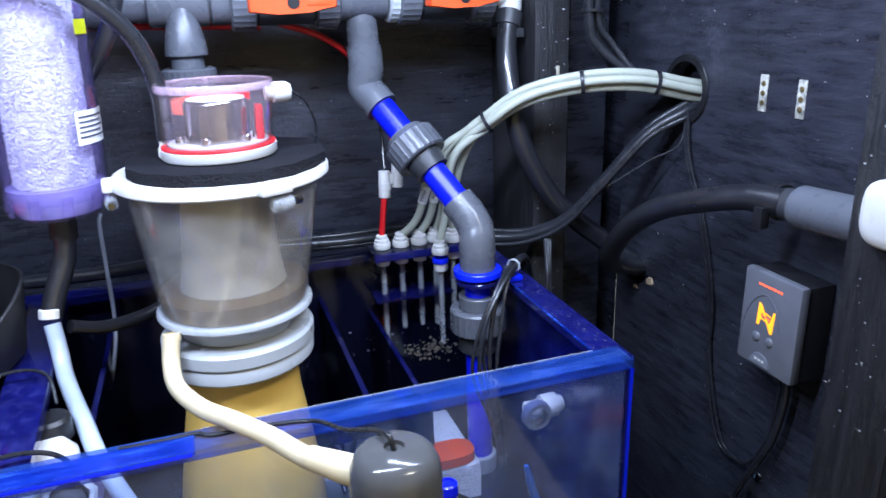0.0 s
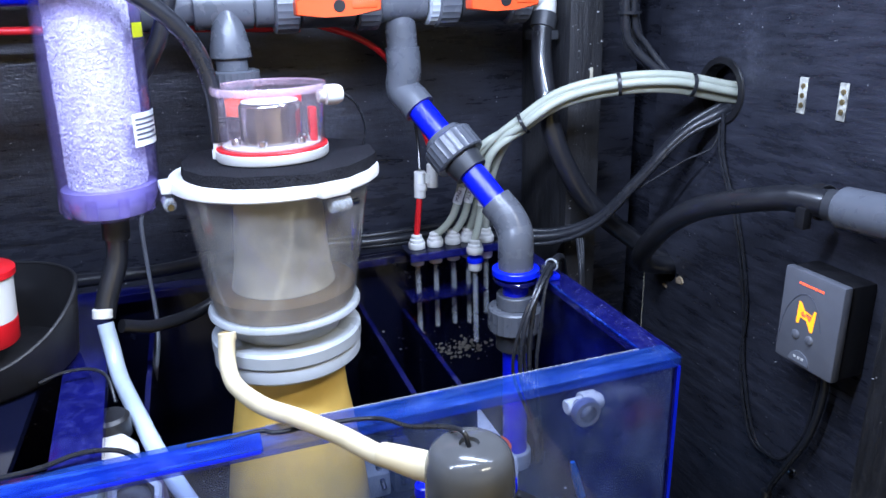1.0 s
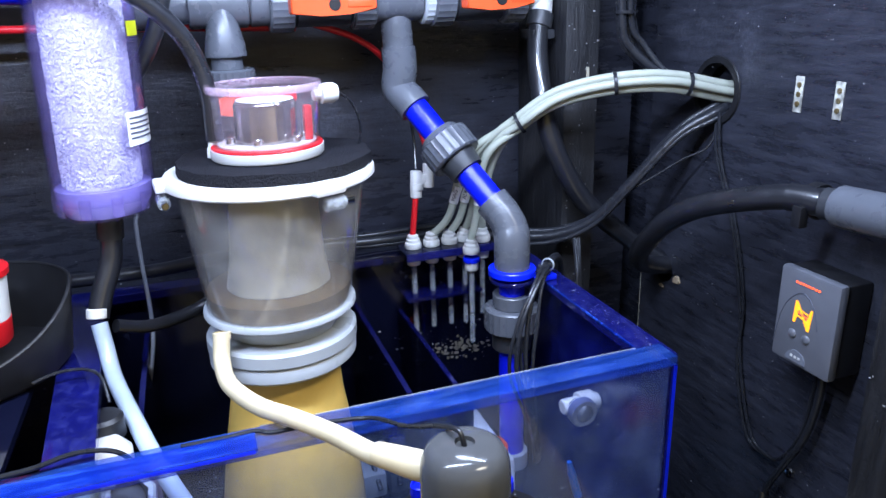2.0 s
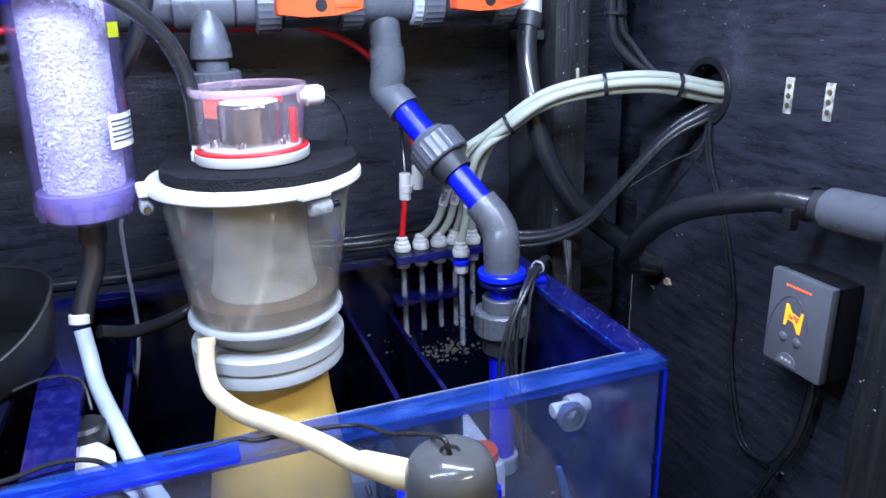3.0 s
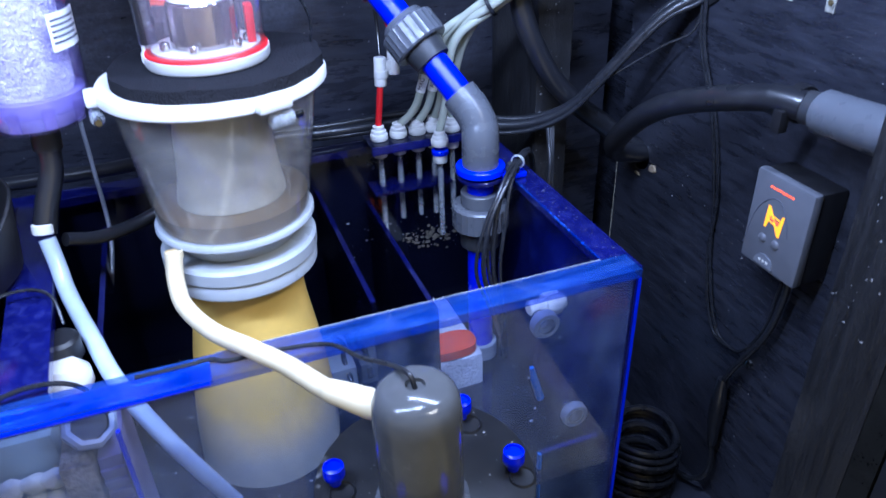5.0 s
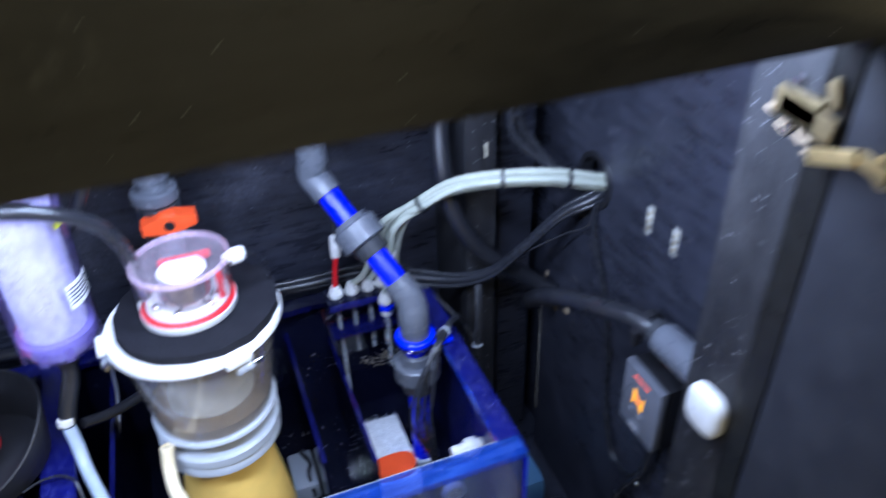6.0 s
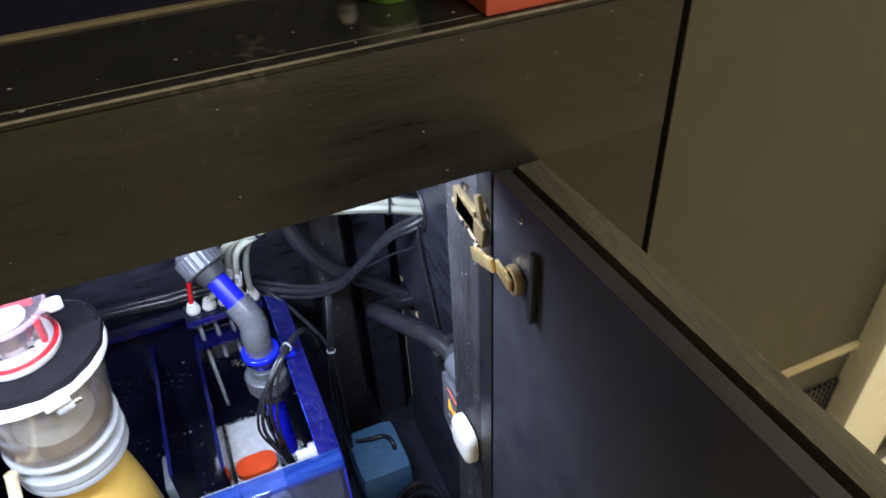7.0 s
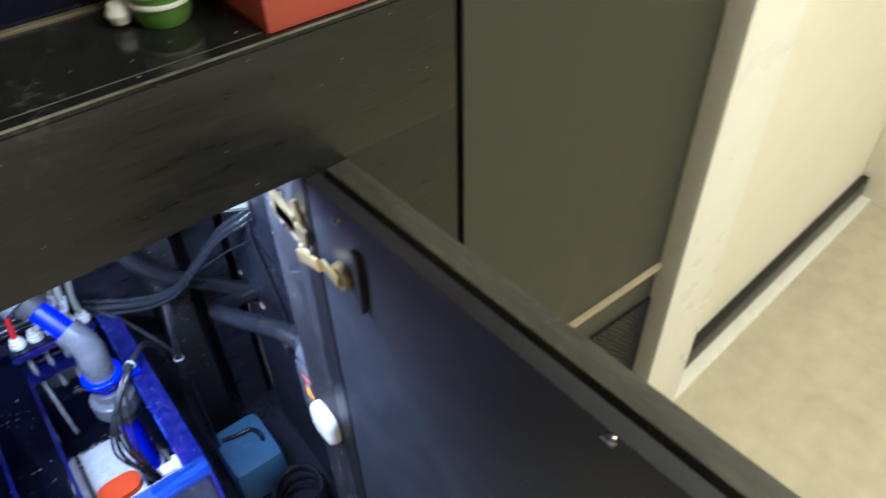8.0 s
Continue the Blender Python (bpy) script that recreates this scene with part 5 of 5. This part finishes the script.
for i in range(8):
    part("led", box(cx - 0.0006, cx - 0.0001, 0.6015 - i * 0.0041, 0.6040 - i * 0.0041, 0.6270, 0.6290), GLOWRED, face, "lit red light")


def prism(outline, x0, x1):
    bm = bmesh.new()
    a = [bm.verts.new((x0, y, z)) for y, z in outline]
    b = [bm.verts.new((x1, y, z)) for y, z in outline]
    n = len(outline)
    bm.faces.new(a)
    bm.faces.new(b[::-1])
    for i in range(n):
        bm.faces.new((a[i], a[(i + 1) % n], b[(i + 1) % n], b[i]))
    return bm


part("sign", prism([(0.601, 0.608), (0.598, 0.608), (0.585, 0.588), (0.5805, 0.604), (0.578, 0.604), (0.580, 0.580), (0.583, 0.580), (0.595, 0.600), (0.599, 0.584), (0.602, 0.584)], cx - 0.0006, cx - 0.0001), GLOWAMBER, face, "lit amber zigzag sign")
for k in range(3):
    part("sign_bar", prism([(0.597, 0.592 + 0.004 * k), (0.583, 0.589 + 0.004 * k), (0.583, 0.5905 + 0.004 * k), (0.597, 0.5935 + 0.004 * k)], cx - 0.0009, cx - 0.0006), GLOWRED if k % 2 else GLOWAMBER, face)
for y in (0.6005, 0.5825):
    part("button", lathe((cx, y, 0.570), [(0, 0.0022), (0.0035, 0.002), (0.005, 0.0008), (0.0055, 0.0), (0, 0)], 20, (-1, 0, 0)), CASE, face, "round grey button")
part("dial_button", prism([(0.5915 + 0.013 * math.cos(a), 0.541 + 0.013 * math.sin(a)) for a in (math.pi * i / 14 for i in range(15))], cx - 0.0016, cx - 0.0001), GREYLINE, face, "half round grey button")
for k in range(3):
    part("print_mark", box(cx - 0.0022, cx - 0.0017, 0.5845 + 0.005 * k, 0.5875 + 0.005 * k, 0.5455, 0.5480), WHITE, face)
part("arch_line", tube([(cx - 0.0002, 0.6245, 0.552), (cx - 0.0002, 0.618, 0.590), (cx - 0.0002, 0.605, 0.612), (cx - 0.0002, 0.590, 0.618), (cx - 0.0002, 0.577, 0.606), (cx - 0.0002, 0.570, 0.585)], 0.0005, 6), INK, face)

# white round knob on the stile
kb = bmesh.new()
rows = []
for s, h in ((0.80, 0.0), (0.97, 0.002), (1.0, 0.006), (0.97, 0.011), (0.86, 0.0145), (0.6, 0.0165), (0.0, 0.017)):
    ring = []
    for i in range(48):
        a = 2 * math.pi * i / 48
        q = (abs(math.cos(a)) ** 3.2 + abs(math.sin(a)) ** 3.2) ** (-1 / 3.2)
        ring.append(kb.verts.new((0.5148 - h, 0.436 + 0.0245 * s * q * math.cos(a), 0.750 + 0.0265 * s * q * math.sin(a))) if s else None)
    rows.append(ring if s else [kb.verts.new((0.5148 - h, 0.436, 0.750))])
for a, b in zip(rows, rows[1:]):
    for i in range(48):
        j = (i + 1) % 48
        kb.faces.new((a[i], a[j], b[j], b[i]) if len(b) > 1 else (a[i], a[j], b[0]))
kb.faces.new(rows[0][::-1])
knob = part("sensor_puck", kb, WHITE, None)
tagged(knob, "smooth white rounded plastic puck on the black stile", "sensor")

# ---- black bin with a red and white bottle ----
BX, BY = -0.245, 0.800


def scoop_bin():
    """A thin walled tub whose front wall is cut down in a curve."""
    bm = bmesh.new()
    segs = 64
    rows = [[], [], [], [], []]
    for i in range(segs):
        a = 2 * math.pi * i / segs
        dip = max(0.0, math.cos(a + math.pi / 2 - 0.1)) ** 1.5
        top = 0.668 - 0.044 * dip
        for k, (r, z) in enumerate(((0.078, 0.5905), (0.086, 0.598), (0.096, top), (0.0935, top), (0.0835, 0.600))):
            rows[k].append(bm.verts.new((BX + r * math.cos(a), BY + r * math.sin(a), z)))
    for p, q in zip(rows, rows[1:]):
        for i in range(segs):
            j = (i + 1) % segs
            bm.faces.new((p[i], p[j], q[j], q[i]))
    bm.faces.new(rows[0][::-1])
    bm.faces.new(rows[-1])
    return bm


bn = thing("black_tub", (BX, BY, 0.5905), "black plastic tub with a cut-down front on the dark plate over the sump", "tub")
part("shell", scoop_bin(), BINBLACK, bn)
lip = []
for i in range(65):
    a = 2 * math.pi * i / 64
    lip.append((BX + 0.0948 * math.cos(a), BY + 0.0948 * math.sin(a), 0.6685 - 0.044 * max(0.0, math.cos(a + math.pi / 2 - 0.1)) ** 1.5))
part("rolled_lip", tube(lip, 0.0018, 8, smooth=False), BINBLACK, bn)
bt = thing("bottle", (-0.234, 0.800, 0.602), "red and white plastic bottle leaning in the black tub", "bottle")
bax = (0.10, 0.02, 1)
bo = (-0.243, 0.800, 0.622)
part("body", lathe(bo, [(0, 0), (0.034, 0), (0.036, 0.003), (0.036, 0.024), (0, 0.024)], 36, bax), RED, bt, "red bottle base")
part("label_band", lathe(bo, [(0, 0.0245), (0.0355, 0.0245), (0.0355, 0.066), (0, 0.066)], 36, bax), WHITE, bt, "white label band")
part("cap_rim", lathe(bo, [(0, 0.0665), (0.036, 0.0665), (0.038, 0.068), (0.038, 0.074), (0.036, 0.075), (0, 0.075)], 36, bax), RED, bt, "red cap rim")
wl = cable("tub_wire", [(-0.185, 0.735, 0.600), (-0.165, 0.742, 0.603), (-0.143, 0.742, 0.602), (-0.128, 0.730, 0.597), (-0.122, 0.71, 0.58)], 0.0016, CABLE, "thin black wire tied over the cross brace", "cable", 8)

# ---- inside the sump ----
fs = part("filter_floss", box(0.230, 0.305, 0.757, 0.890, 0.24, 0.375, 0.006), FLOSS, None)
tagged(fs, "white filter floss pad with a ragged brushed edge", "filter pad")
ring = []
for i in range(32):
    a = 2 * math.pi * i / 32
    q = (abs(math.cos(a)) ** 3 + abs(math.sin(a)) ** 3) ** (-1 / 3)
    ring.append((0.267 + 0.034 * q * math.cos(a), 0.7785 + 0.0205 * q * math.sin(a)))
of = part("orange_slab", plate(ring, 0.3756, 0.388), ORANGE, None)
tagged(of, "orange rounded slab lying on the white filter pad", "slab")
rng = random.Random(6)
verts, faces = [], []
for i in range(220):
    x, y, z = 0.2295 + 0.076 * rng.random(), 0.889, 0.340 + 0.034 * rng.random()
    if i % 3 == 0:
        x, y = 0.2295, 0.80 + 0.09 * rng.random()
    d = Vector((rng.uniform(-0.4, 0.4), 1, rng.uniform(-0.2, 0.35))) if i % 3 else Vector((-1, rng.uniform(-0.4, 0.4), rng.uniform(-0.2, 0.35)))
    tip = Vector((x, y, z)) + d.normalized() * rng.uniform(0.003, 0.010)
    k = len(verts)
    verts += [(x - 0.0008, y, z), (x + 0.0008, y, z - 0.0006), (x, y, z + 0.0010), tuple(tip)]
    faces += [(k, k + 1, k + 3), (k + 1, k + 2, k + 3), (k + 2, k, k + 3)]
me = bpy.data.meshes.new("floss_fibres")
me.from_pydata(verts, [], faces)
me.materials.append(FLOSS)
tagged(new("floss_fibres", me), "white brushed fibres at the filter pad edge", "fibres", kind="stuff")
cable("blue_tube_end", [(0.293, 0.607, 0.474), (0.297, 0.606, 0.455), (0.304, 0.606, 0.430)], [0.0025, 0.0042, 0.0042], SKYBLUE, "short sky blue tube end behind the sheet", "tube")
wf = thing("white_fitting", (0.341, 0.694, 0.47), "white threaded fitting on the sump side", "fitting")
part("nut", ridged_nut((0.362, 0.694, 0.478), (1, 0, 0), 0.014, -0.010, 0.008, 10), WHITE, wf)
part("stub", lathe((0.362, 0.694, 0.478), solid(0.009, -0.03, 0.016), 18, (1, 0, 0)), WHITE, wf)
wp = part("white_pump_case", box(0.114, 0.1525, 0.808, 0.882, 0.3278, 0.362, 0.005), SKIMGREY, None)
tagged(wp, "pale grey pump case in the sump water", "pump")
cable("pump_lead", [(0.140, 0.890, 0.350), (0.138, 0.872, 0.367), (0.146, 0.850, 0.366), (0.140, 0.828, 0.366), (0.142, 0.800, 0.345)], 0.0035, CABLE, "black pump lead across its pale case", "cable")
wb = thing("ball_fitting", (-0.125, 0.672, 0.52), "white ball shaped fitting with dark cap below the rim", "fitting")
part("ball", lathe((-0.125, 0.675, 0.545), [(0, -0.02), (0.012, -0.017), (0.0195, -0.006), (0.0195, 0.006), (0.012, 0.016), (0, 0.019)], 28), WHITE, wb)
part("cap", lathe((-0.128, 0.70, 0.562), solid(0.017, -0.012, 0.012, 0.003), 24), CASEDARK, wb, "dark cap")
un = thing("clear_union", (-0.112, 0.61, 0.52), "large translucent pipe union behind the front sheet", "union")
part("nut", lathe((-0.110, 0.622, 0.535), shell(0.0225, 0.0155, -0.008, 0.012, 0.003), 8, (0.35, -0.75, 0.75)), SKIMGREY, un)
part("bore", lathe((-0.110, 0.622, 0.535), solid(0.0153, -0.008, 0.003), 24, (0.35, -0.75, 0.75)), DARKPVC, un, "dark bore")
rng = random.Random(2)
for i in range(9):
    x, y, z = -0.180 + 0.0155 * (i % 3) + rng.uniform(-0.002, 0.002), 0.612 + rng.uniform(0, 0.004), 0.454 + 0.019 * (i // 3)
    bm = bmesh.new()
    bmesh.ops.create_icosphere(bm, subdivisions=2, radius=0.0105)
    for v in bm.verts:
        v.co *= 1 + 0.35 * noise.noise(v.co * 110 + Vector((i * 3.1, 0, 0)))
    bm.transform(Matrix.Translation((x, y, z)) @ Matrix.Diagonal((1.1, 0.8, 0.85, 1)))
    o = part("media_stone", bm, RUBBLE, None)
    tagged(o, "pale rounded stone piled behind the front sheet", "stone", "filter stones")
rack = part("media_rack", box(-0.196, -0.140, 0.626, 0.690, 0.134, 0.530, 0.004), material("pale_teal_sheet", (0.30, 0.38, 0.40), 0.35, grain=0.3, scale=30, dust=0.4), None)
tagged(rack, "pale teal plastic rack behind the stones", "rack")
shelf = part("stone_shelf", box(-0.196, -0.140, 0.598, 0.6255, 0.134, 0.443, 0.002), material("pale_shelf", (0.34, 0.36, 0.34), 0.5, grain=0.3, scale=40), None)
tagged(shelf, "pale plastic shelf under the filter stones", "shelf")
mb = part("media_block", box(-0.1385, -0.1125, 0.600, 0.69, 0.134, 0.512, 0.003), GRAVEL, None)
tagged(mb, "brown granular filter block in the sump", "filter block")
gb = thing("ribbed_block", (-0.098, 0.64, 0.134), "violet grey ribbed filter block in the sump", "filter block")
part("core", box(-0.110, -0.090, 0.604, 0.69, 0.134, 0.510, 0.003), VIOLETBLOCK, gb)
for i in range(14):
    part("rib", box(-0.1095, -0.0905, 0.600, 0.6038, 0.330 + 0.0125 * i, 0.336 + 0.0125 * i, 0.001), VIOLETBLOCK, gb)
part("side_strip", box(-0.0885, -0.0855, 0.600, 0.606, 0.134, 0.535), BLUEGLOW, sump, "bright blue strip beside the filter block", False)
for i in range(5):
    o = (0.004 * math.cos(i * 1.6), 0.004 * math.sin(i * 1.6))
    w = 0.0075 * i
    cable("probe_cable", [(0.422 + o[0], 0.87, 0.47), (0.414, 0.852 + o[1], 0.560 + o[0]), (0.394, 0.826 + o[0], 0.606 + 0.4 * o[1]), (0.362 + o[0], 0.795 + o[1], 0.609 + 0.3 * o[0]),
                          (0.340 + o[0] - 0.3 * w, 0.772 + o[1], 0.592), (0.326 + o[0] - 0.8 * w, 0.754 + o[1], 0.556 + 0.2 * w), (0.320 - w, 0.744 + o[1], 0.508), (0.322 - 0.5 * w, 0.738 + o[1], 0.450), (0.326 + o[0], 0.742 + o[1], 0.377)],
          0.0030 if i % 2 else 0.0022, CABLE, "black probe cable tied over the sump rim", "cable", 8, "probe cables over the rim")
tagged(part("cable_tie", lathe((0.366, 0.799, 0.609), [(0.0068, -0.0014), (0.0082, -0.0014), (0.0082, 0.0014), (0.0068, 0.0014)], 20, (1, 0.85, 0.05), closed=True), SKIMGREY, None), "pale cable tie round the probe cables", "cable tie", "cable ties")
for i in range(3):
    d = 0.004 * (i - 1)
    cable("drop_wire", [(0.458 + d, 0.893, 0.606), (0.445 + d, 0.862 + d, 0.56), (0.437 + d, 0.850, 0.514), (0.432 + 2 * d, 0.855, 0.40), (0.43 + 2 * d, 0.86, 0.125)], 0.0026, CABLE, "thin black wire dropping behind the sump", "cable", 8, "wires behind the sump")
tagged(part("cable_tie", lathe((0.437, 0.850, 0.516), [(0.0068, -0.0016), (0.0082, -0.0016), (0.0082, 0.0016), (0.0068, 0.0016)], 20, (0.15, 0.2, 1), closed=True), SKIMGREY, None), "pale cable tie round the dropping wires", "cable tie", "cable ties")
cable("loop_wire", [(-0.095, 0.99, 0.68), (-0.098, 0.985, 0.665), (-0.098, 0.975, 0.62), (-0.095, 0.93, 0.55), (-0.105, 0.88, 0.50)], 0.0026, GREYLINE, "thin grey airline beside the reactor", "tube", 8)
cable("loom_branch", [(0.355, 0.962, 0.600), (0.378, 0.935, 0.592), (0.405, 0.900, 0.566), (0.430, 0.862, 0.535), (0.438, 0.848, 0.505), (0.440, 0.85, 0.42), (0.44, 0.86, 0.125)], 0.0034, CABLE, "black cable branching down from the loom", "cable", 8)
cable("rear_hose", [(-0.35, 1.02, 0.60), (-0.20, 1.0, 0.602), (-0.09, 0.985, 0.606), (-0.03, 0.97, 0.615), (0.03, 0.96, 0.62)], 0.0085, RUBBER, "black hose along the back rim", "hose", 12)
cable("low_hose", [(-0.118, 0.81, 0.612), (-0.09, 0.83, 0.598), (-0.05, 0.85, 0.597), (-0.01, 0.86, 0.612), (0.03, 0.86, 0.64)], 0.007, RUBBER, "black hose curling behind the skimmer", "hose", 12)

# ---- beside the sump ----
bx = part("blue_case", box(0.432, 0.536, 0.765, 0.892, 0.1205, 0.235, 0.022), BOXBLUE, None)
tagged(bx, "pale blue plastic case on the cabinet base", "case")
cable("case_lead", [(0.45, 0.86, 0.236), (0.48, 0.85, 0.240), (0.505, 0.845, 0.241), (0.515, 0.82, 0.238), (0.505, 0.79, 0.20), (0.50, 0.77, 0.14)], 0.0045, CABLE, "black lead lying over the blue case", "cable")
for i in range(9):
    r = 0.050 - 0.003 * (i % 3)
    pts = [(0.520 + r * math.cos(a), 0.695 + r * math.sin(a), 0.128 + 0.0105 * i + 0.004 * math.sin(2 * a)) for a in (2 * math.pi * k / 16 for k in range(17))]
    cable("coiled_cable", pts, 0.005, CABLE, "coil of black cable on the cabinet base", "cable", 8, "cable coil")

# ---- on the ledge ----
rb = part("red_box", box(0.514, 0.628, 0.390, 0.48, 1.2457, 1.36, 0.002), REDBOX, None)
tagged(rb, "matt red box standing on the black ledge", "box")
tc = thing("green_pot", (0.472, 0.458, 1.2457), "small green and white plastic pot on the ledge", "pot")
part("pot", lathe((0.472, 0.458, 0), [(0, 1.2457), (0.016, 1.2457), (0.019, 1.252), (0.021, 1.30), (0, 1.30)], 28), GREEN, tc)
for i in range(5):
    part("white_band", lathe((0.472, 0.458, 1.260 + i * 0.008), shell(0.0212, 0.019, 0, 0.003, 0.0005), 28), WHITE, tc)
part("white_ball", lathe((0.446, 0.468, 1.2546), [(0, -0.0088), (0.006, -0.0065), (0.0088, 0), (0.006, 0.0065), (0, 0.0088)], 20), WHITE, tc, "white round foot")

# pale chips round the lower hole
ch = thing("chipped_edge", (RIGHT, 0.88, 0.53), "pale splintered wood round the hose hole", "wood chip")
for i, (y, z, w, h, a) in enumerate(((0.914, 0.534, 0.026, 0.014, 25), (0.853, 0.532, 0.018, 0.013, -20), (0.885, 0.513, 0.012, 0.005, 5), (0.922, 0.560, 0.010, 0.008, 60))):
    m = Matrix.Translation((RIGHT, y, z)) @ Matrix.Rotation(radians(a), 4, "X")
    bm = bmesh.new()
    ring = [(-w / 2, -h / 3), (-w / 5, -h / 2), (w / 2, -h / 4), (w / 3, h / 4), (0, h / 2), (-w / 2.4, h / 3)]
    lo = [bm.verts.new(m @ Vector((0.0, p, q))) for p, q in ring]
    hi = [bm.verts.new(m @ Vector((-0.0018, p * 0.8, q * 0.8))) for p, q in ring]
    bm.faces.new(lo)
    bm.faces.new(hi[::-1])
    for k in range(6):
        bm.faces.new((lo[k], lo[(k + 1) % 6], hi[(k + 1) % 6], hi[k]))
    part("splinter", bm, RAWWOOD, ch, "", False)


def specks(name, count, spot, size, seed, label, mat=SPECK):
    """Small flattened flecks; spot gives a place and a normal from two numbers."""
    rng = random.Random(seed)
    verts, faces = [], []
    for i in range(count):
        p, n = spot(rng.random(), rng.random(), rng)
        m = Matrix.Translation(p) @ basis(n)
        s = size * rng.uniform(0.3, 1.0) ** 2
        sx, sy, turn = s * rng.uniform(0.6, 2.0), s, rng.uniform(0, 6.28)
        high = min(0.2 * s, 0.0003)
        k = len(verts)
        for j in range(6):
            a = turn + j * math.pi / 3
            verts.append(tuple(m @ Vector((sx * math.cos(a) * rng.uniform(0.7, 1), sy * math.sin(a), 0.0001))))
        verts.append(tuple(m @ Vector((0, 0, 0.0003 + high))))
        faces += [(k + j, k + (j + 1) % 6, k + 6) for j in range(6)]
    me = bpy.data.meshes.new(name)
    me.from_pydata(verts, [], faces)
    me.materials.append(mat)
    return tagged(new(name, me), label, "specks", kind="stuff")


specks("wall_specks", 620, lambda u, v, r: ((RIGHT, 0.49 + 0.47 * u, 0.14 + 1.0 * v), (-1, 0, 0)), 0.0009, 11, "pale paint and salt flecks on the side board")
specks("back_specks", 700, lambda u, v, r: ((-0.7 + 1.15 * u, BACK, 0.55 + 0.55 * v), (0, -1, 0)), 0.0009, 12, "pale flecks on the back board")
specks("post_specks", 190, lambda u, v, r: ((0.454 + 0.046 * u, 0.925, 0.3 + 0.8 * v), (0, -1, 0)), 0.0014, 13, "pale scuffs on the corner post")
specks("beam_specks", 60, lambda u, v, r: ((-0.1 + 0.76 * u, FRONT, 1.135 + 0.11 * v), (0, -1, 0)), 0.0008, 14, "pale scratches on the front beam")
specks("ledge_specks", 70, lambda u, v, r: ((-0.1 + 0.76 * u, 0.392 + 0.108 * v * v, 1.2455), (0, 0, 1)), 0.0014, 15, "pale dust on the ledge")
specks("pane_specks", 320, lambda u, v, r: ((-0.2 + 0.58 * u, Y0, 0.2 + 0.37 * v), (0, -1, 0)), 0.0008, 16, "dried salt drops on the front sheet")
specks("water_specks", 240, lambda u, v, r: ((-0.12 + 0.49 * u, 0.60 + 0.36 * v, 0.3272), (0, 0, 1)), 0.0022, 17, "bubbles and flecks on the sump water")
specks("lid_specks", 90, lambda u, v, r: ((LX + 0.08 * math.sqrt(u) * math.cos(6.28 * v), LY + 0.08 * math.sqrt(u) * math.sin(6.28 * v), LZ), (0, 0, 1)), 0.0009, 18, "pale dust on the black lid")
specks("rim_specks", 260, lambda u, v, r: ((X1 - 0.027 * v, 0.60 + 0.36 * u, RIM), (0, 0, 1)), 0.0006, 19, "dried salt on the blue rim")

sp = part("post_scrape", box(0.483, 0.4875, 0.9240, 0.9249, 0.803, 0.826, 0.0004), RAWEDGE, None)
tagged(sp, "pale scrape of bare wood on the corner post", "scrape")

specks("salt_line", 90, lambda u, v, r: ((0.16 + 0.22 * u, 0.9768, 0.44 + r.gauss(0, 0.02)), (0, -1, 0)), 0.0014, 22, "salt flecks on the sump back")
specks("salt_stain", 150, lambda u, v, r: ((0.315 + r.gauss(0, 0.020), 0.9766, 0.424 + r.gauss(0, 0.010)), (0, -1, 0)), 0.0030, 23, "tan salt crust on the sump back sheet", CRUST)
specks("water_froth", 260, lambda u, v, r: ((-0.08 + 0.30 * u, 0.70 + 0.27 * v, 0.3272), (0, 0, 1)), 0.0014, 24, "fine froth on the dark sump water")
specks("stile_specks", 170, lambda u, v, r: ((0.5149, 0.412 + 0.064 * u, 0.55 + 0.56 * v), (-1, 0, 0)), 0.0012, 25, "pale scuffs on the front stile")
specks("door_specks", 60, lambda u, v, r: (DOOR @ Vector((0.5159, -0.1 + 0.46 * u, 0.6 + 0.5 * v)), (-1, 0.05, 0)), 0.0008, 26, "faint pale scratches on the open door")
